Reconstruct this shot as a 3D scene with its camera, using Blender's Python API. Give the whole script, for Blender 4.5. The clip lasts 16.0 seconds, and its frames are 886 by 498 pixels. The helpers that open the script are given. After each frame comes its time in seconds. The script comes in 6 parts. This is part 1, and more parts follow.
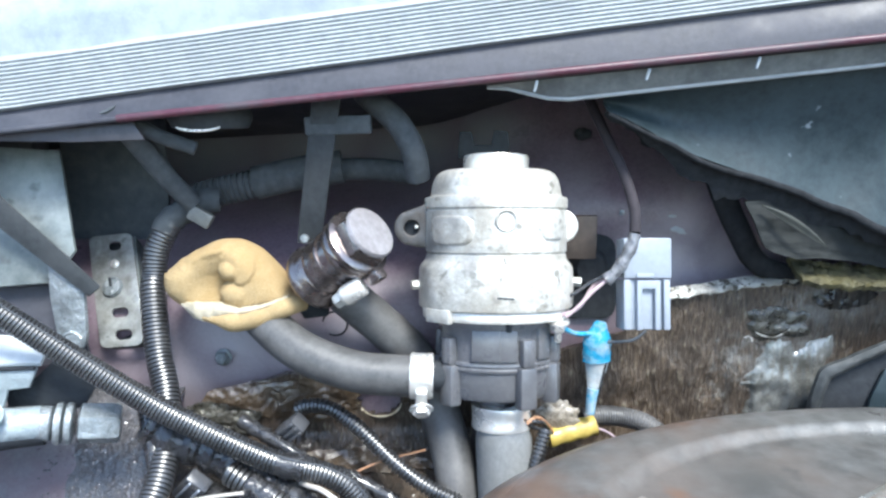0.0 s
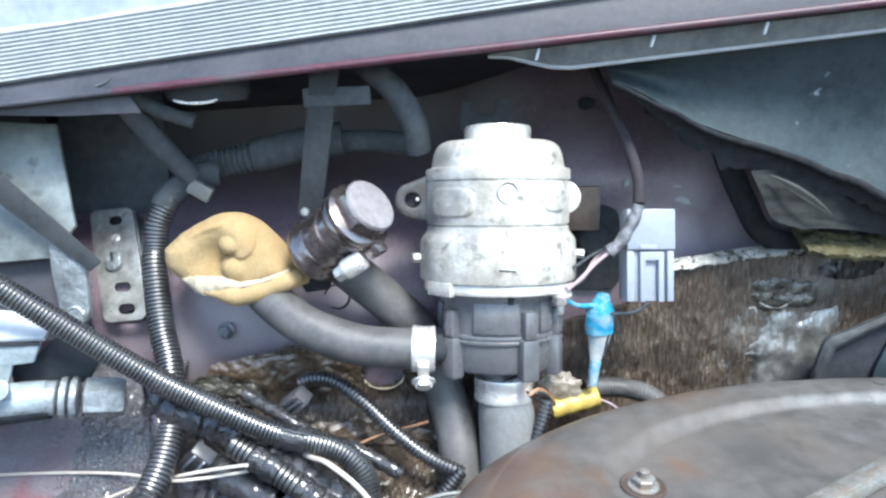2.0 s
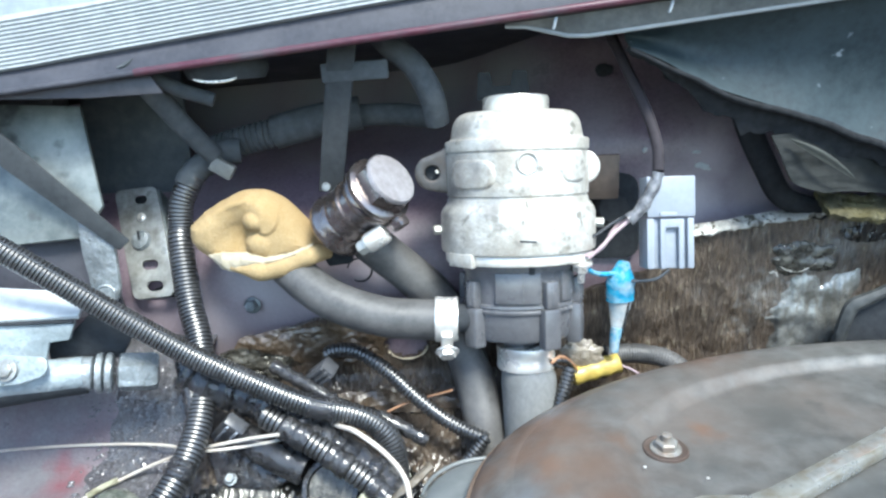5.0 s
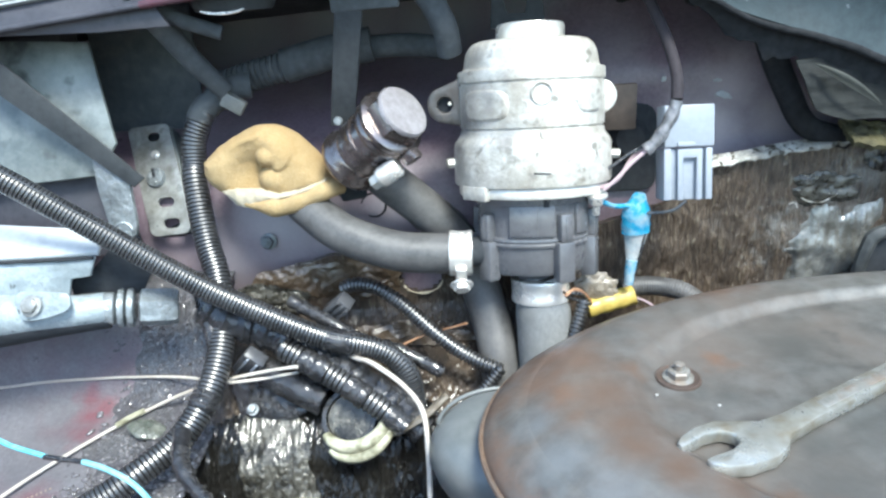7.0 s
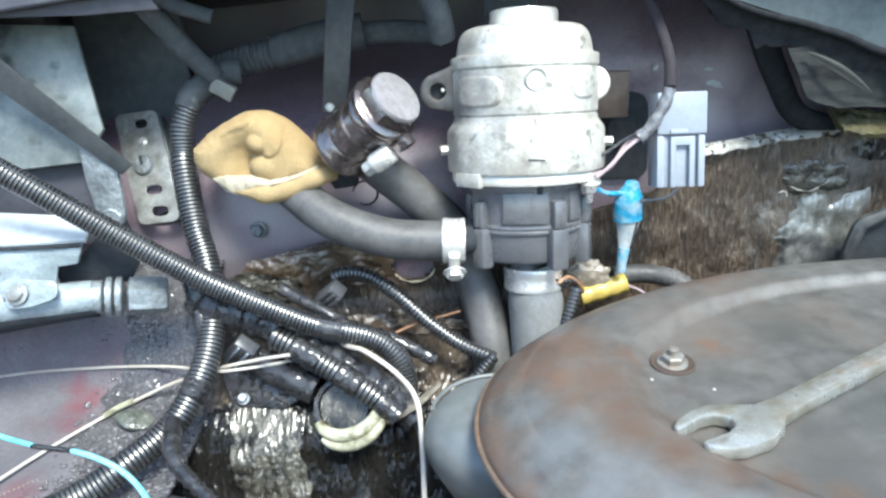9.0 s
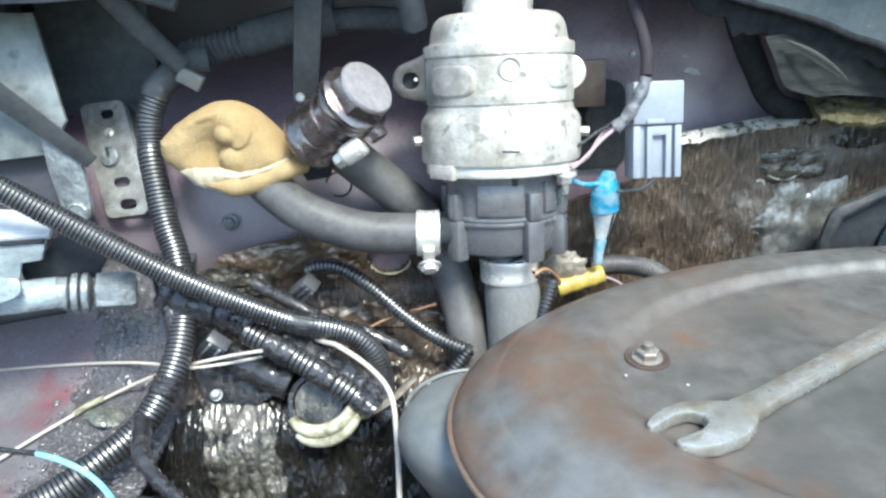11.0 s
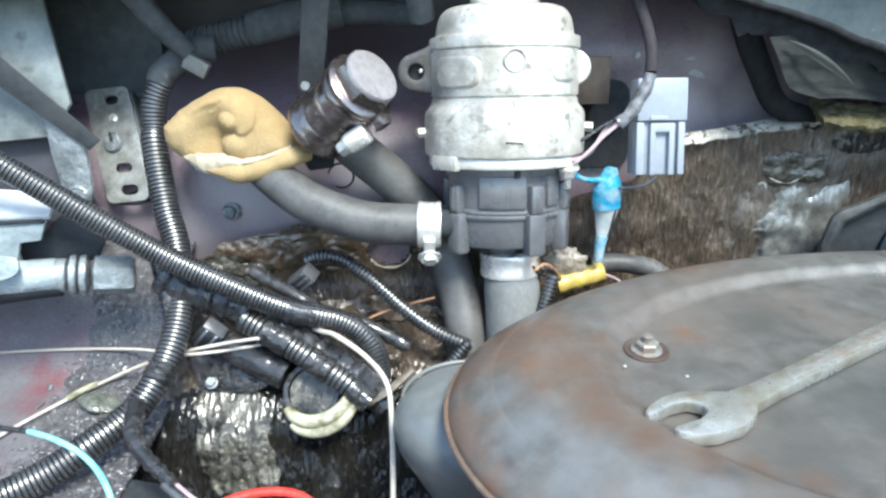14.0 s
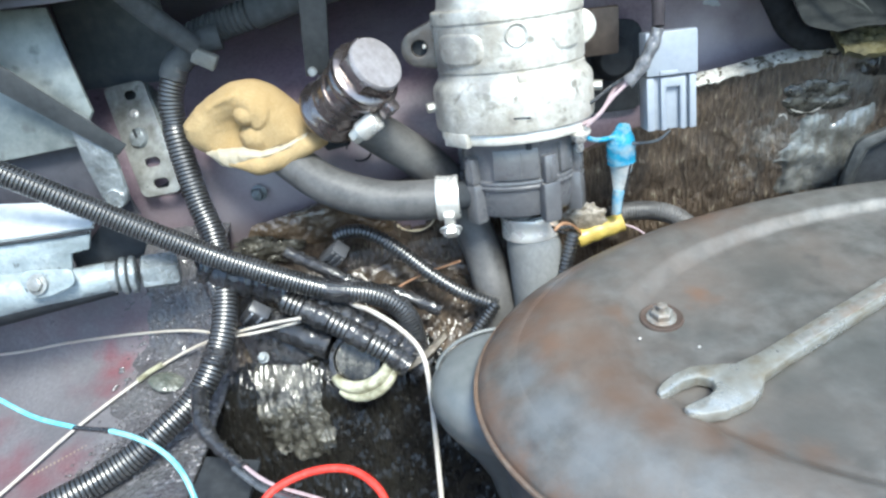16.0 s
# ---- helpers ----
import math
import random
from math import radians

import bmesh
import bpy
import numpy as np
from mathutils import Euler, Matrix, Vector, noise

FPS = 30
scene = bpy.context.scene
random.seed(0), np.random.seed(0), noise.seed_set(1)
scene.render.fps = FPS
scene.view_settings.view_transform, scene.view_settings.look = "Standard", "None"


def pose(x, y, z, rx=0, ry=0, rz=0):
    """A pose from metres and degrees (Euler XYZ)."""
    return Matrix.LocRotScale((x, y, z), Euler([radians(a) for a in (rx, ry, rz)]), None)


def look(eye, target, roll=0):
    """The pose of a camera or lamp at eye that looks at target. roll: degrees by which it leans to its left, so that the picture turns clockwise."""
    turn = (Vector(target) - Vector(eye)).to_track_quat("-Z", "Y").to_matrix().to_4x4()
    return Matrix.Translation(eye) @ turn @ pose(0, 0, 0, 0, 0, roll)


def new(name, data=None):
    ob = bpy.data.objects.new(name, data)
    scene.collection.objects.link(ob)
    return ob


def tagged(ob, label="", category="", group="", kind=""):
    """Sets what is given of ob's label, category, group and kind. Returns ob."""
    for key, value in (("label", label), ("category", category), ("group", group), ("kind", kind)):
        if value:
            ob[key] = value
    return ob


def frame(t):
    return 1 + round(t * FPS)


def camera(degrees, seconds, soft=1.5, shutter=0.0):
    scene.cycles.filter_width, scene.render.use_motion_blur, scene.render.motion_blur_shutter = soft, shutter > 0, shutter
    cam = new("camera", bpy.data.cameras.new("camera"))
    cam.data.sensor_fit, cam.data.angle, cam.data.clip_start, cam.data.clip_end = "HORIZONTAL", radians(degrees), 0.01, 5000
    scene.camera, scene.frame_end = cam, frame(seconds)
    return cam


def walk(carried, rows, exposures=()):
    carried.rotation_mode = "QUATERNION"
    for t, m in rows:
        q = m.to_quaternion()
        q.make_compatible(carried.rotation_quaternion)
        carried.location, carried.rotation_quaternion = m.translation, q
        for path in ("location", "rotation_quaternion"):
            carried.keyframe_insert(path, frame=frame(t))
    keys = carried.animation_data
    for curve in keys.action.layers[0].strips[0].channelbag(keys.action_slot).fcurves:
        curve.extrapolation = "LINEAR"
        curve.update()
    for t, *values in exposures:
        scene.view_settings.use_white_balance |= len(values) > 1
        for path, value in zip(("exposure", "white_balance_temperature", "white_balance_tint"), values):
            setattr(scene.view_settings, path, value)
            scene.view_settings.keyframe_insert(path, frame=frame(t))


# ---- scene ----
cam = camera(66.21, 16.0, soft=2.5)
PATH = [
    (0, pose(-0.0350, -0.3700, 0.9000, 78.00, -0.00, -0.00)),
    (0.5, pose(-0.0338, -0.3691, 0.9028, 77.23, 0.48, 0.24)),
    (1, pose(-0.0330, -0.3693, 0.9044, 76.22, 0.96, 0.54)),
    (1.5, pose(-0.0328, -0.3666, 0.8976, 75.64, -0.01, 0.15)),
    (2, pose(-0.0326, -0.3669, 0.9004, 75.52, 0.49, 0.39)),
    (2.5, pose(-0.0308, -0.3685, 0.9049, 74.93, 1.49, 0.99)),
    (3, pose(-0.0327, -0.3682, 0.8996, 75.11, 0.72, 0.75)),
    (5.5, pose(-0.0354, -0.3708, 0.9036, 72.59, 2.28, 1.44)),
    (6, pose(-0.0357, -0.3701, 0.9038, 71.26, 2.50, 1.52)),
    (6.5, pose(-0.0303, -0.3623, 0.9143, 66.00, 4.15, 0.67)),
    (7, pose(-0.0333, -0.3704, 0.8998, 67.87, 3.09, 2.55)),
    (7.5, pose(-0.0456, -0.3796, 0.8999, 67.37, 3.18, 2.48)),
    (8, pose(-0.0384, -0.3714, 0.8935, 67.60, 2.49, 1.67)),
    (8.5, pose(-0.0371, -0.3704, 0.8958, 67.41, 2.68, 1.47)),
    (9, pose(-0.0381, -0.3706, 0.8957, 67.37, 2.59, 1.35)),
    (11.5, pose(-0.0298, -0.3621, 0.8985, 65.69, 2.52, -0.06)),
    (12, pose(-0.0280, -0.3629, 0.8901, 66.74, 1.92, 0.73)),
    (12.5, pose(-0.0275, -0.3610, 0.8791, 68.58, -0.04, -0.14)),
    (13, pose(-0.0289, -0.3613, 0.8816, 67.95, 0.12, -0.46)),
    (13.5, pose(-0.0323, -0.3655, 0.8810, 68.23, 0.16, 0.16)),
    (14, pose(-0.0331, -0.3669, 0.8867, 67.08, 1.08, 0.62)),
    (14.5, pose(-0.0322, -0.3692, 0.9048, 64.07, 3.91, 1.72)),
    (15, pose(-0.0321, -0.3738, 0.9189, 62.68, 5.49, 2.69)),
    (15.5, pose(-0.0209, -0.3675, 0.9348, 59.43, 8.39, 3.55)),
    (16, pose(-0.0194, -0.3579, 0.9332, 57.62, 7.45, 1.18)),
]
EXPO = 1.62
walk(cam, PATH, [(0.0, EXPO + 0.05, 6240, 5), (3.0, EXPO + 0.05, 6240, 4), (6.0, EXPO + 0.02, 6300, 1), (9.0, EXPO, 6400, 1), (13.0, EXPO - 0.04, 6480, 1), (15.0, EXPO + 0.04, 6380, 1), (16.0, EXPO - 0.09, 6400, 1)])

# world, sun
world = bpy.data.worlds.new("world")
scene.world = world
world.use_nodes = True
wn = world.node_tree.nodes
sky = wn.new("ShaderNodeTexSky")
sky.sky_type = "NISHITA"
sky.sun_disc = False
sky.sun_elevation = radians(57.6)
sky.sun_rotation = radians(152)
world.node_tree.links.new(sky.outputs[0], wn["Background"].inputs[0])
wn["Background"].inputs[1].default_value = 0.155
sun = new("sun", bpy.data.lights.new("sun", "SUN"))
sun.data.energy = 2.4
sun.data.angle = radians(20)
sun.data.color = (1.0, 0.98, 0.955)
sun.matrix_world = look((0.52, -0.98, 2.45), (0, 0, 0.7))


# ---- materials ----
def material(name, low, high, rough=0.6, metal=0.0, grain=300.0, bump=0.15, stain=None, stain_scale=25.0,
             stain_amount=0.5, stretch=(1, 1, 1), rough_spread=0.15, coat=0.0, depth=0.0015, spots=None, spot_scale=90.0, spot_cut=0.62,
             spot_soft=0.06, coat_rough=0.3, shine=0.5):
    """Two-scale procedural surface: fine grain between two colours, large stains, relief and uneven gloss."""
    m = bpy.data.materials.new(name)
    m.use_nodes = True
    nt = m.node_tree
    n, l = nt.nodes, nt.links
    b = n["Principled BSDF"]
    tc = n.new("ShaderNodeTexCoord")
    mp = n.new("ShaderNodeMapping")
    mp.inputs["Scale"].default_value = stretch
    l.new(tc.outputs["Object"], mp.inputs[0])

    def noise_node(scale, detail=5.0, rough_n=0.6):
        t = n.new("ShaderNodeTexNoise")
        t.inputs["Scale"].default_value = scale
        t.inputs["Detail"].default_value = detail
        t.inputs["Roughness"].default_value = rough_n
        l.new(mp.outputs[0], t.inputs["Vector"])
        return t

    def ramp(src, a, c):
        r = n.new("ShaderNodeMapRange")
        r.inputs["From Min"].default_value, r.inputs["From Max"].default_value = a, c
        l.new(src, r.inputs["Value"])
        return r.outputs[0]

    def mix(fac, a, c):
        x = n.new("ShaderNodeMix")
        x.data_type = "RGBA"
        l.new(fac, x.inputs[0])
        for i, v in ((6, a), (7, c)):
            if isinstance(v, tuple):
                x.inputs[i].default_value = (*v, 1)
            else:
                l.new(v, x.inputs[i])
        return x.outputs[2]

    fine = noise_node(grain)
    col = mix(ramp(fine.outputs["Fac"], 0.3, 0.7), low, high)
    big = noise_node(stain_scale, 6.0, 0.65)
    if stain:
        g = n.new("ShaderNodeMath")
        g.operation = "MULTIPLY"
        g.inputs[1].default_value = stain_amount
        l.new(ramp(big.outputs["Fac"], 0.42, 0.66), g.inputs[0])
        col = mix(g.outputs[0], col, stain)
    if spots:
        sp = noise_node(spot_scale, 3.0, 0.5)
        col = mix(ramp(sp.outputs["Fac"], spot_cut, spot_cut + spot_soft), col, spots)
    l.new(col, b.inputs["Base Color"])
    rr = n.new("ShaderNodeMapRange")
    rr.inputs["From Min"].default_value, rr.inputs["From Max"].default_value = 0.3, 0.7
    rr.inputs["To Min"].default_value = max(0.03, rough - rough_spread)
    rr.inputs["To Max"].default_value = min(1.0, rough + rough_spread)
    l.new(big.outputs["Fac"], rr.inputs["Value"])
    l.new(rr.outputs[0], b.inputs["Roughness"])
    b.inputs["Metallic"].default_value = metal
    b.inputs["Coat Weight"].default_value = coat
    b.inputs["Coat Roughness"].default_value = coat_rough
    b.inputs["Specular IOR Level"].default_value = shine
    if bump:
        bp = n.new("ShaderNodeBump")
        bp.inputs["Strength"].default_value = bump
        bp.inputs["Distance"].default_value = depth
        l.new(fine.outputs["Fac"], bp.inputs["Height"])
        l.new(bp.outputs[0], b.inputs["Normal"])
        if coat:
            film_noise = noise_node(grain * 0.6, 1.0, 0.4)
            fb = n.new("ShaderNodeBump")
            fb.inputs["Strength"].default_value = min(0.45, bump * 0.45)
            fb.inputs["Distance"].default_value = depth
            l.new(film_noise.outputs["Fac"], fb.inputs["Height"])
            l.new(fb.outputs[0], b.inputs["Coat Normal"])
    return m


def patches(m, colour, spots, amount=0.8, wobble=0.03, breakup=60.0):
    """Patches of wear, rust and painted light with ragged edges: spots are (x, y, z, radius)."""
    n, l = m.node_tree.nodes, m.node_tree.links
    b = n["Principled BSDF"]
    src = b.inputs["Base Color"].links[0].from_socket
    tc = n.new("ShaderNodeTexCoord")
    t = n.new("ShaderNodeTexNoise")
    t.inputs["Scale"].default_value = breakup
    t.inputs["Detail"].default_value = 6.0
    t.inputs["Roughness"].default_value = 0.65
    l.new(tc.outputs["Object"], t.inputs["Vector"])
    total = None
    for x, y, z, r in spots:
        d = n.new("ShaderNodeVectorMath")
        d.operation = "DISTANCE"
        l.new(tc.outputs["Object"], d.inputs[0])
        d.inputs[1].default_value = (x, y, z)
        w = n.new("ShaderNodeMath")
        w.operation = "MULTIPLY_ADD"
        l.new(t.outputs["Fac"], w.inputs[0])
        w.inputs[1].default_value = wobble
        l.new(d.outputs["Value"], w.inputs[2])
        k = n.new("ShaderNodeMapRange")
        k.interpolation_type = "SMOOTHSTEP"
        k.inputs["From Min"].default_value, k.inputs["From Max"].default_value = wobble * 0.5 - r * 0.2, r * 1.25 + wobble * 0.5
        k.inputs["To Min"].default_value, k.inputs["To Max"].default_value = amount, 0.0
        l.new(w.outputs[0], k.inputs["Value"])
        if total is None:
            total = k.outputs[0]
        else:
            a = n.new("ShaderNodeMath")
            a.operation = "MAXIMUM"
            l.new(total, a.inputs[0])
            l.new(k.outputs[0], a.inputs[1])
            total = a.outputs[0]
    x = n.new("ShaderNodeMix")
    x.data_type = "RGBA"
    l.new(total, x.inputs[0])
    l.new(src, x.inputs[6])
    x.inputs[7].default_value = (*colour, 1)
    l.new(x.outputs[2], b.inputs["Base Color"])
    return m


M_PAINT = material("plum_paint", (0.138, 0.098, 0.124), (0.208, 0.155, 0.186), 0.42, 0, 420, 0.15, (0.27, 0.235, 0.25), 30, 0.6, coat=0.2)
# paler right of the connector, painted to make up for the shade there
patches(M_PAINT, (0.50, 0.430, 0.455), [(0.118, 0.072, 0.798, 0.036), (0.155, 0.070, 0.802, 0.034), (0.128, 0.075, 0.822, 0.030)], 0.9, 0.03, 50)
# paler low panel: the light on its slope is put into the colour
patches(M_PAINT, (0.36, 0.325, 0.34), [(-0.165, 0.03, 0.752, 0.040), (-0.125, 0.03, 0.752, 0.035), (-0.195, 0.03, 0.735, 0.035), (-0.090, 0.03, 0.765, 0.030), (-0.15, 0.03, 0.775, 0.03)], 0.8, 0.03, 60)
# blue-grey high up paints haze over the shaded recess
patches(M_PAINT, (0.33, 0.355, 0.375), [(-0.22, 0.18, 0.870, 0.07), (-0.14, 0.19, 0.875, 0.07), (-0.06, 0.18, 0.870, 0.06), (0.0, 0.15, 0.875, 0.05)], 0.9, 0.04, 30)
RED_SMEARS = [(-0.282, -0.024, 0.666, 0.010), (-0.278, -0.034, 0.659, 0.012), (-0.277, -0.047, 0.656, 0.011), (-0.270, -0.028, 0.663, 0.009), (-0.366, -0.060, 0.654, 0.020), (-0.344, -0.076, 0.653, 0.020),
              (-0.313, -0.102, 0.652, 0.022), (-0.277, -0.102, 0.652, 0.018), (-0.290, -0.112, 0.652, 0.020), (-0.255, -0.110, 0.652, 0.014), (-0.334, -0.105, 0.652, 0.020)]
M_FENDER = material("dusty_red_paint", (0.132, 0.130, 0.140), (0.205, 0.201, 0.212), 0.36, 0, 420, 0.5, (0.096, 0.090, 0.100), 16, 0.7, coat=0.45, coat_rough=0.2,
                    spots=(0.125, 0.066, 0.078), spot_scale=15, spot_cut=0.55, spot_soft=0.24)
patches(M_FENDER, (0.155, 0.050, 0.062), RED_SMEARS, 0.75, 0.035, 70)
M_COWL = material("cowl_paint", (0.030, 0.030, 0.038), (0.050, 0.050, 0.060), 0.55, 0, 300, 0.1, (0.075, 0.075, 0.09), 30, 0.6)
M_LIP = material("dark_red_paint", (0.060, 0.016, 0.028), (0.095, 0.030, 0.044), 0.45, 0, 300, 0.1, (0.06, 0.05, 0.058), 30, 0.9)
M_SEAL = material("grey_rubber_seal", (0.27, 0.29, 0.295), (0.36, 0.38, 0.385), 0.5, 0, 200, 0.1, (0.22, 0.24, 0.25), 25, 0.6)
M_TRIM = material("grey_trim", (0.24, 0.28, 0.31), (0.31, 0.35, 0.375), 0.5, 0, 150, 0.2, (0.40, 0.44, 0.455), 30, 0.7)
M_FIN = material("pale_flange", (0.11, 0.118, 0.115), (0.18, 0.188, 0.18), 0.5, 0, 250, 0.2, (0.065, 0.07, 0.07), 40, 0.7)
M_WING = material("blue_grey_sheet", (0.020, 0.032, 0.038), (0.034, 0.049, 0.056), 0.58, 0, 200, 0.2, (0.048, 0.068, 0.077), 25, 0.6, shine=0.28,
                  spots=(0.20, 0.23, 0.25), spot_scale=130, spot_cut=0.72)
M_MAT = material("tarred_felt", (0.036, 0.025, 0.018), (0.178, 0.134, 0.096), 0.36, 0, 300, 0.8, (0.026, 0.020, 0.016), 24, 0.7, stretch=(1.7, 1, 0.45),
                 rough_spread=0.2, depth=0.006, coat=0.5, coat_rough=0.18, spots=(0.21, 0.18, 0.13), spot_scale=300, spot_cut=0.63)
# pale grey on the right: silvery wear plus a painted sheen
patches(M_MAT, (0.29, 0.295, 0.28), [(0.150, 0.01, 0.745, 0.026), (0.172, 0.01, 0.755, 0.026), (0.140, 0.01, 0.722, 0.020), (0.215, 0.01, 0.790, 0.03), (0.195, 0.01, 0.775, 0.030), (0.120, 0.01, 0.735, 0.014), (0.185, 0.01, 0.740, 0.035)], 0.9, 0.06, 170)
M_FOILEDGE = material("white_foil_edge", (0.42, 0.41, 0.37), (0.78, 0.77, 0.72), 0.32, 0.2, 200, 1.0, (0.15, 0.13, 0.10), 60, 0.8, depth=0.004, spots=(0.09, 0.08, 0.06), spot_scale=260, spot_cut=0.56)
# the pale spots put the tar's glitter into its colour
M_TAR = material("wet_black_tar", (0.004, 0.004, 0.004), (0.018, 0.016, 0.012), 0.30, 0, 330, 1.0, (0.020, 0.017, 0.010), 30, 0.5, rough_spread=0.1, depth=0.005, coat=0.7, coat_rough=0.10, stretch=(1.8, 1.2, 0.5), shine=0.35,
                 spots=(0.17, 0.17, 0.15), spot_scale=430, spot_cut=0.70)
M_WINGTAR = material("beaded_oily_paint", (0.056, 0.053, 0.058), (0.096, 0.091, 0.098), 0.16, 0, 420, 0.8, (0.12, 0.125, 0.13), 30, 0.6, rough_spread=0.06, depth=0.004, coat=1.0, coat_rough=0.08)
M_BEAD = material("clear_oil_bead", (0.085, 0.080, 0.082), (0.14, 0.132, 0.136), 0.08, 0, 300, 0.0, rough_spread=0.03, coat=1.0, coat_rough=0.03, shine=0.9)
M_OIL = material("oily_film", (0.062, 0.041, 0.025), (0.150, 0.110, 0.073), 0.28, 0.1, 120, 0.5, (0.036, 0.025, 0.016), 50, 0.8, rough_spread=0.1, depth=0.004, coat=0.8, coat_rough=0.16)
M_CLEAR = material("dirty_clear_plastic", (0.05, 0.06, 0.05), (0.11, 0.125, 0.11), 0.25, 0, 160, 0.5, (0.16, 0.165, 0.14), 80, 0.8, coat=1.0, coat_rough=0.15)
M_FOIL = material("dirty_foil", (0.062, 0.058, 0.045), (0.18, 0.17, 0.14), 0.24, 0.45, 160, 0.8, (0.013, 0.012, 0.009), 75, 1.0, depth=0.004, rough_spread=0.1, coat=0.8, coat_rough=0.12)
M_FOIL2 = material("dull_foil", (0.19, 0.195, 0.185), (0.38, 0.385, 0.365), 0.24, 0.4, 100, 0.3, (0.08, 0.076, 0.064), 60, 0.9, depth=0.004)
M_ALU = material("cast_aluminium", (0.53, 0.51, 0.455), (0.74, 0.72, 0.67), 0.45, 0.35, 190, 0.7, (0.30, 0.265, 0.215), 46, 0.75, rough_spread=0.12, depth=0.0012,
                 spots=(0.27, 0.25, 0.215), spot_scale=130, spot_cut=0.58, spot_soft=0.12)
# greyer left third: shading away from the light, put into the colour
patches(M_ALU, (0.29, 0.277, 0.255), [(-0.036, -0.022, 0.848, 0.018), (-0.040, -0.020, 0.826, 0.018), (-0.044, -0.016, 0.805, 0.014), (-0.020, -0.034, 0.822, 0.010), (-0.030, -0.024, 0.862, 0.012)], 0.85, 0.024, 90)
# darker marks, mostly left: grime together with painted shade
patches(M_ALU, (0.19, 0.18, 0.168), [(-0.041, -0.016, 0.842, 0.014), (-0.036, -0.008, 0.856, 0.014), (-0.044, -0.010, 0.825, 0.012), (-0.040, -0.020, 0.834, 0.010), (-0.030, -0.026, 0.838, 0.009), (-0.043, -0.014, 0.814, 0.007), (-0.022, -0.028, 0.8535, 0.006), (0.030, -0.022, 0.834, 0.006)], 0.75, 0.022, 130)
M_STEEL = material("zinc_steel", (0.44, 0.45, 0.43), (0.58, 0.58, 0.55), 0.40, 0.5, 240, 0.25, (0.24, 0.22, 0.17), 60, 0.7, depth=0.0006)
M_BRIGHT = material("bright_clamp", (0.82, 0.80, 0.75), (0.9, 0.88, 0.84), 0.3, 0.6, 200, 0.1, (0.6, 0.55, 0.45), 80, 0.4)
M_FLANGE = material("pale_machined_aluminium", (0.66, 0.64, 0.585), (0.80, 0.78, 0.73), 0.42, 0.3, 220, 0.3, (0.46, 0.42, 0.35), 70, 0.6, depth=0.0008)
# ear metal, darkened for grease and for the shade on it
M_ALU_GRIME_SHADE = material("greasy_shaded_aluminium", (0.050, 0.048, 0.047), (0.10, 0.096, 0.093), 0.5, 0.3, 190, 0.7, (0.09, 0.075, 0.065), 60, 0.8, depth=0.0012)
M_CHROME = material("dull_chrome", (0.20, 0.172, 0.165), (0.29, 0.255, 0.245), 0.26, 0.9, 150, 0.1, (0.09, 0.072, 0.066), 70, 0.6, rough_spread=0.1)
M_HEXTOP = material("brushed_cap", (0.25, 0.235, 0.24), (0.33, 0.312, 0.318), 0.5, 0.2, 300, 0.15, (0.16, 0.142, 0.14), 80, 0.7)
M_PLATE = material("galvanised_plate", (0.095, 0.114, 0.117), (0.156, 0.177, 0.177), 0.45, 0.3, 90, 0.25, (0.33, 0.36, 0.345), 26, 0.7, spots=(0.075, 0.085, 0.086), spot_scale=60, spot_cut=0.58, spot_soft=0.14)
M_CAST = material("grimy_casting", (0.19, 0.215, 0.225), (0.34, 0.37, 0.38), 0.30, 0.3, 180, 0.9, (0.07, 0.078, 0.082), 35, 0.75, depth=0.002)
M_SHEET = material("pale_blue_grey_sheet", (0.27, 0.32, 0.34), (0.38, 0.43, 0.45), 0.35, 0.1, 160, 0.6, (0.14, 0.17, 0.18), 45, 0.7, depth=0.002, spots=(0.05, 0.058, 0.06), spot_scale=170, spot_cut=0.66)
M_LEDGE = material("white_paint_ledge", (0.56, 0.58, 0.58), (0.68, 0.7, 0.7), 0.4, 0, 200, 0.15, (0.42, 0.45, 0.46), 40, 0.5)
M_STRAP = material("dark_strap", (0.026, 0.030, 0.033), (0.044, 0.049, 0.053), 0.72, 0, 250, 0.2, (0.062, 0.066, 0.070), 40, 0.5, shine=0.3)
# grey lifted to paint haze over the upper tubes and lever
M_HAZED_GREY = material("hazed_grey_tube", (0.060, 0.068, 0.074), (0.100, 0.110, 0.118), 0.8, 0, 200, 0.2, (0.045, 0.050, 0.054), 35, 0.7, shine=0.2)
M_BAND = material("blue_grey_strip", (0.050, 0.054, 0.054), (0.088, 0.092, 0.092), 0.6, 0, 200, 0.4, (0.018, 0.021, 0.022), 40, 0.8, shine=0.3)
# blacks for grime and painted shade, raised to put the haze in
M_DARK = material("grime_and_shade_black", (0.028, 0.031, 0.035), (0.046, 0.050, 0.055), 0.8, 0, 200, 0.4, shine=0.15)
# colour of hazy shade, for the plate behind the slotted bracket
M_RECESS = material("hazed_blue_grey_shade", (0.080, 0.092, 0.102), (0.130, 0.144, 0.156), 0.8, 0, 120, 0.3, (0.060, 0.070, 0.078), 20, 0.7, shine=0.15)
M_SHADE_GRIME = material("shade_grime_black", (0.016, 0.017, 0.019), (0.030, 0.032, 0.035), 0.85, 0, 200, 0.4, shine=0.1)
M_RUBBER = material("black_rubber_hose", (0.056, 0.055, 0.054), (0.088, 0.086, 0.084), 0.5, 0, 400, 0.1, (0.165, 0.16, 0.155), 35, 0.6)
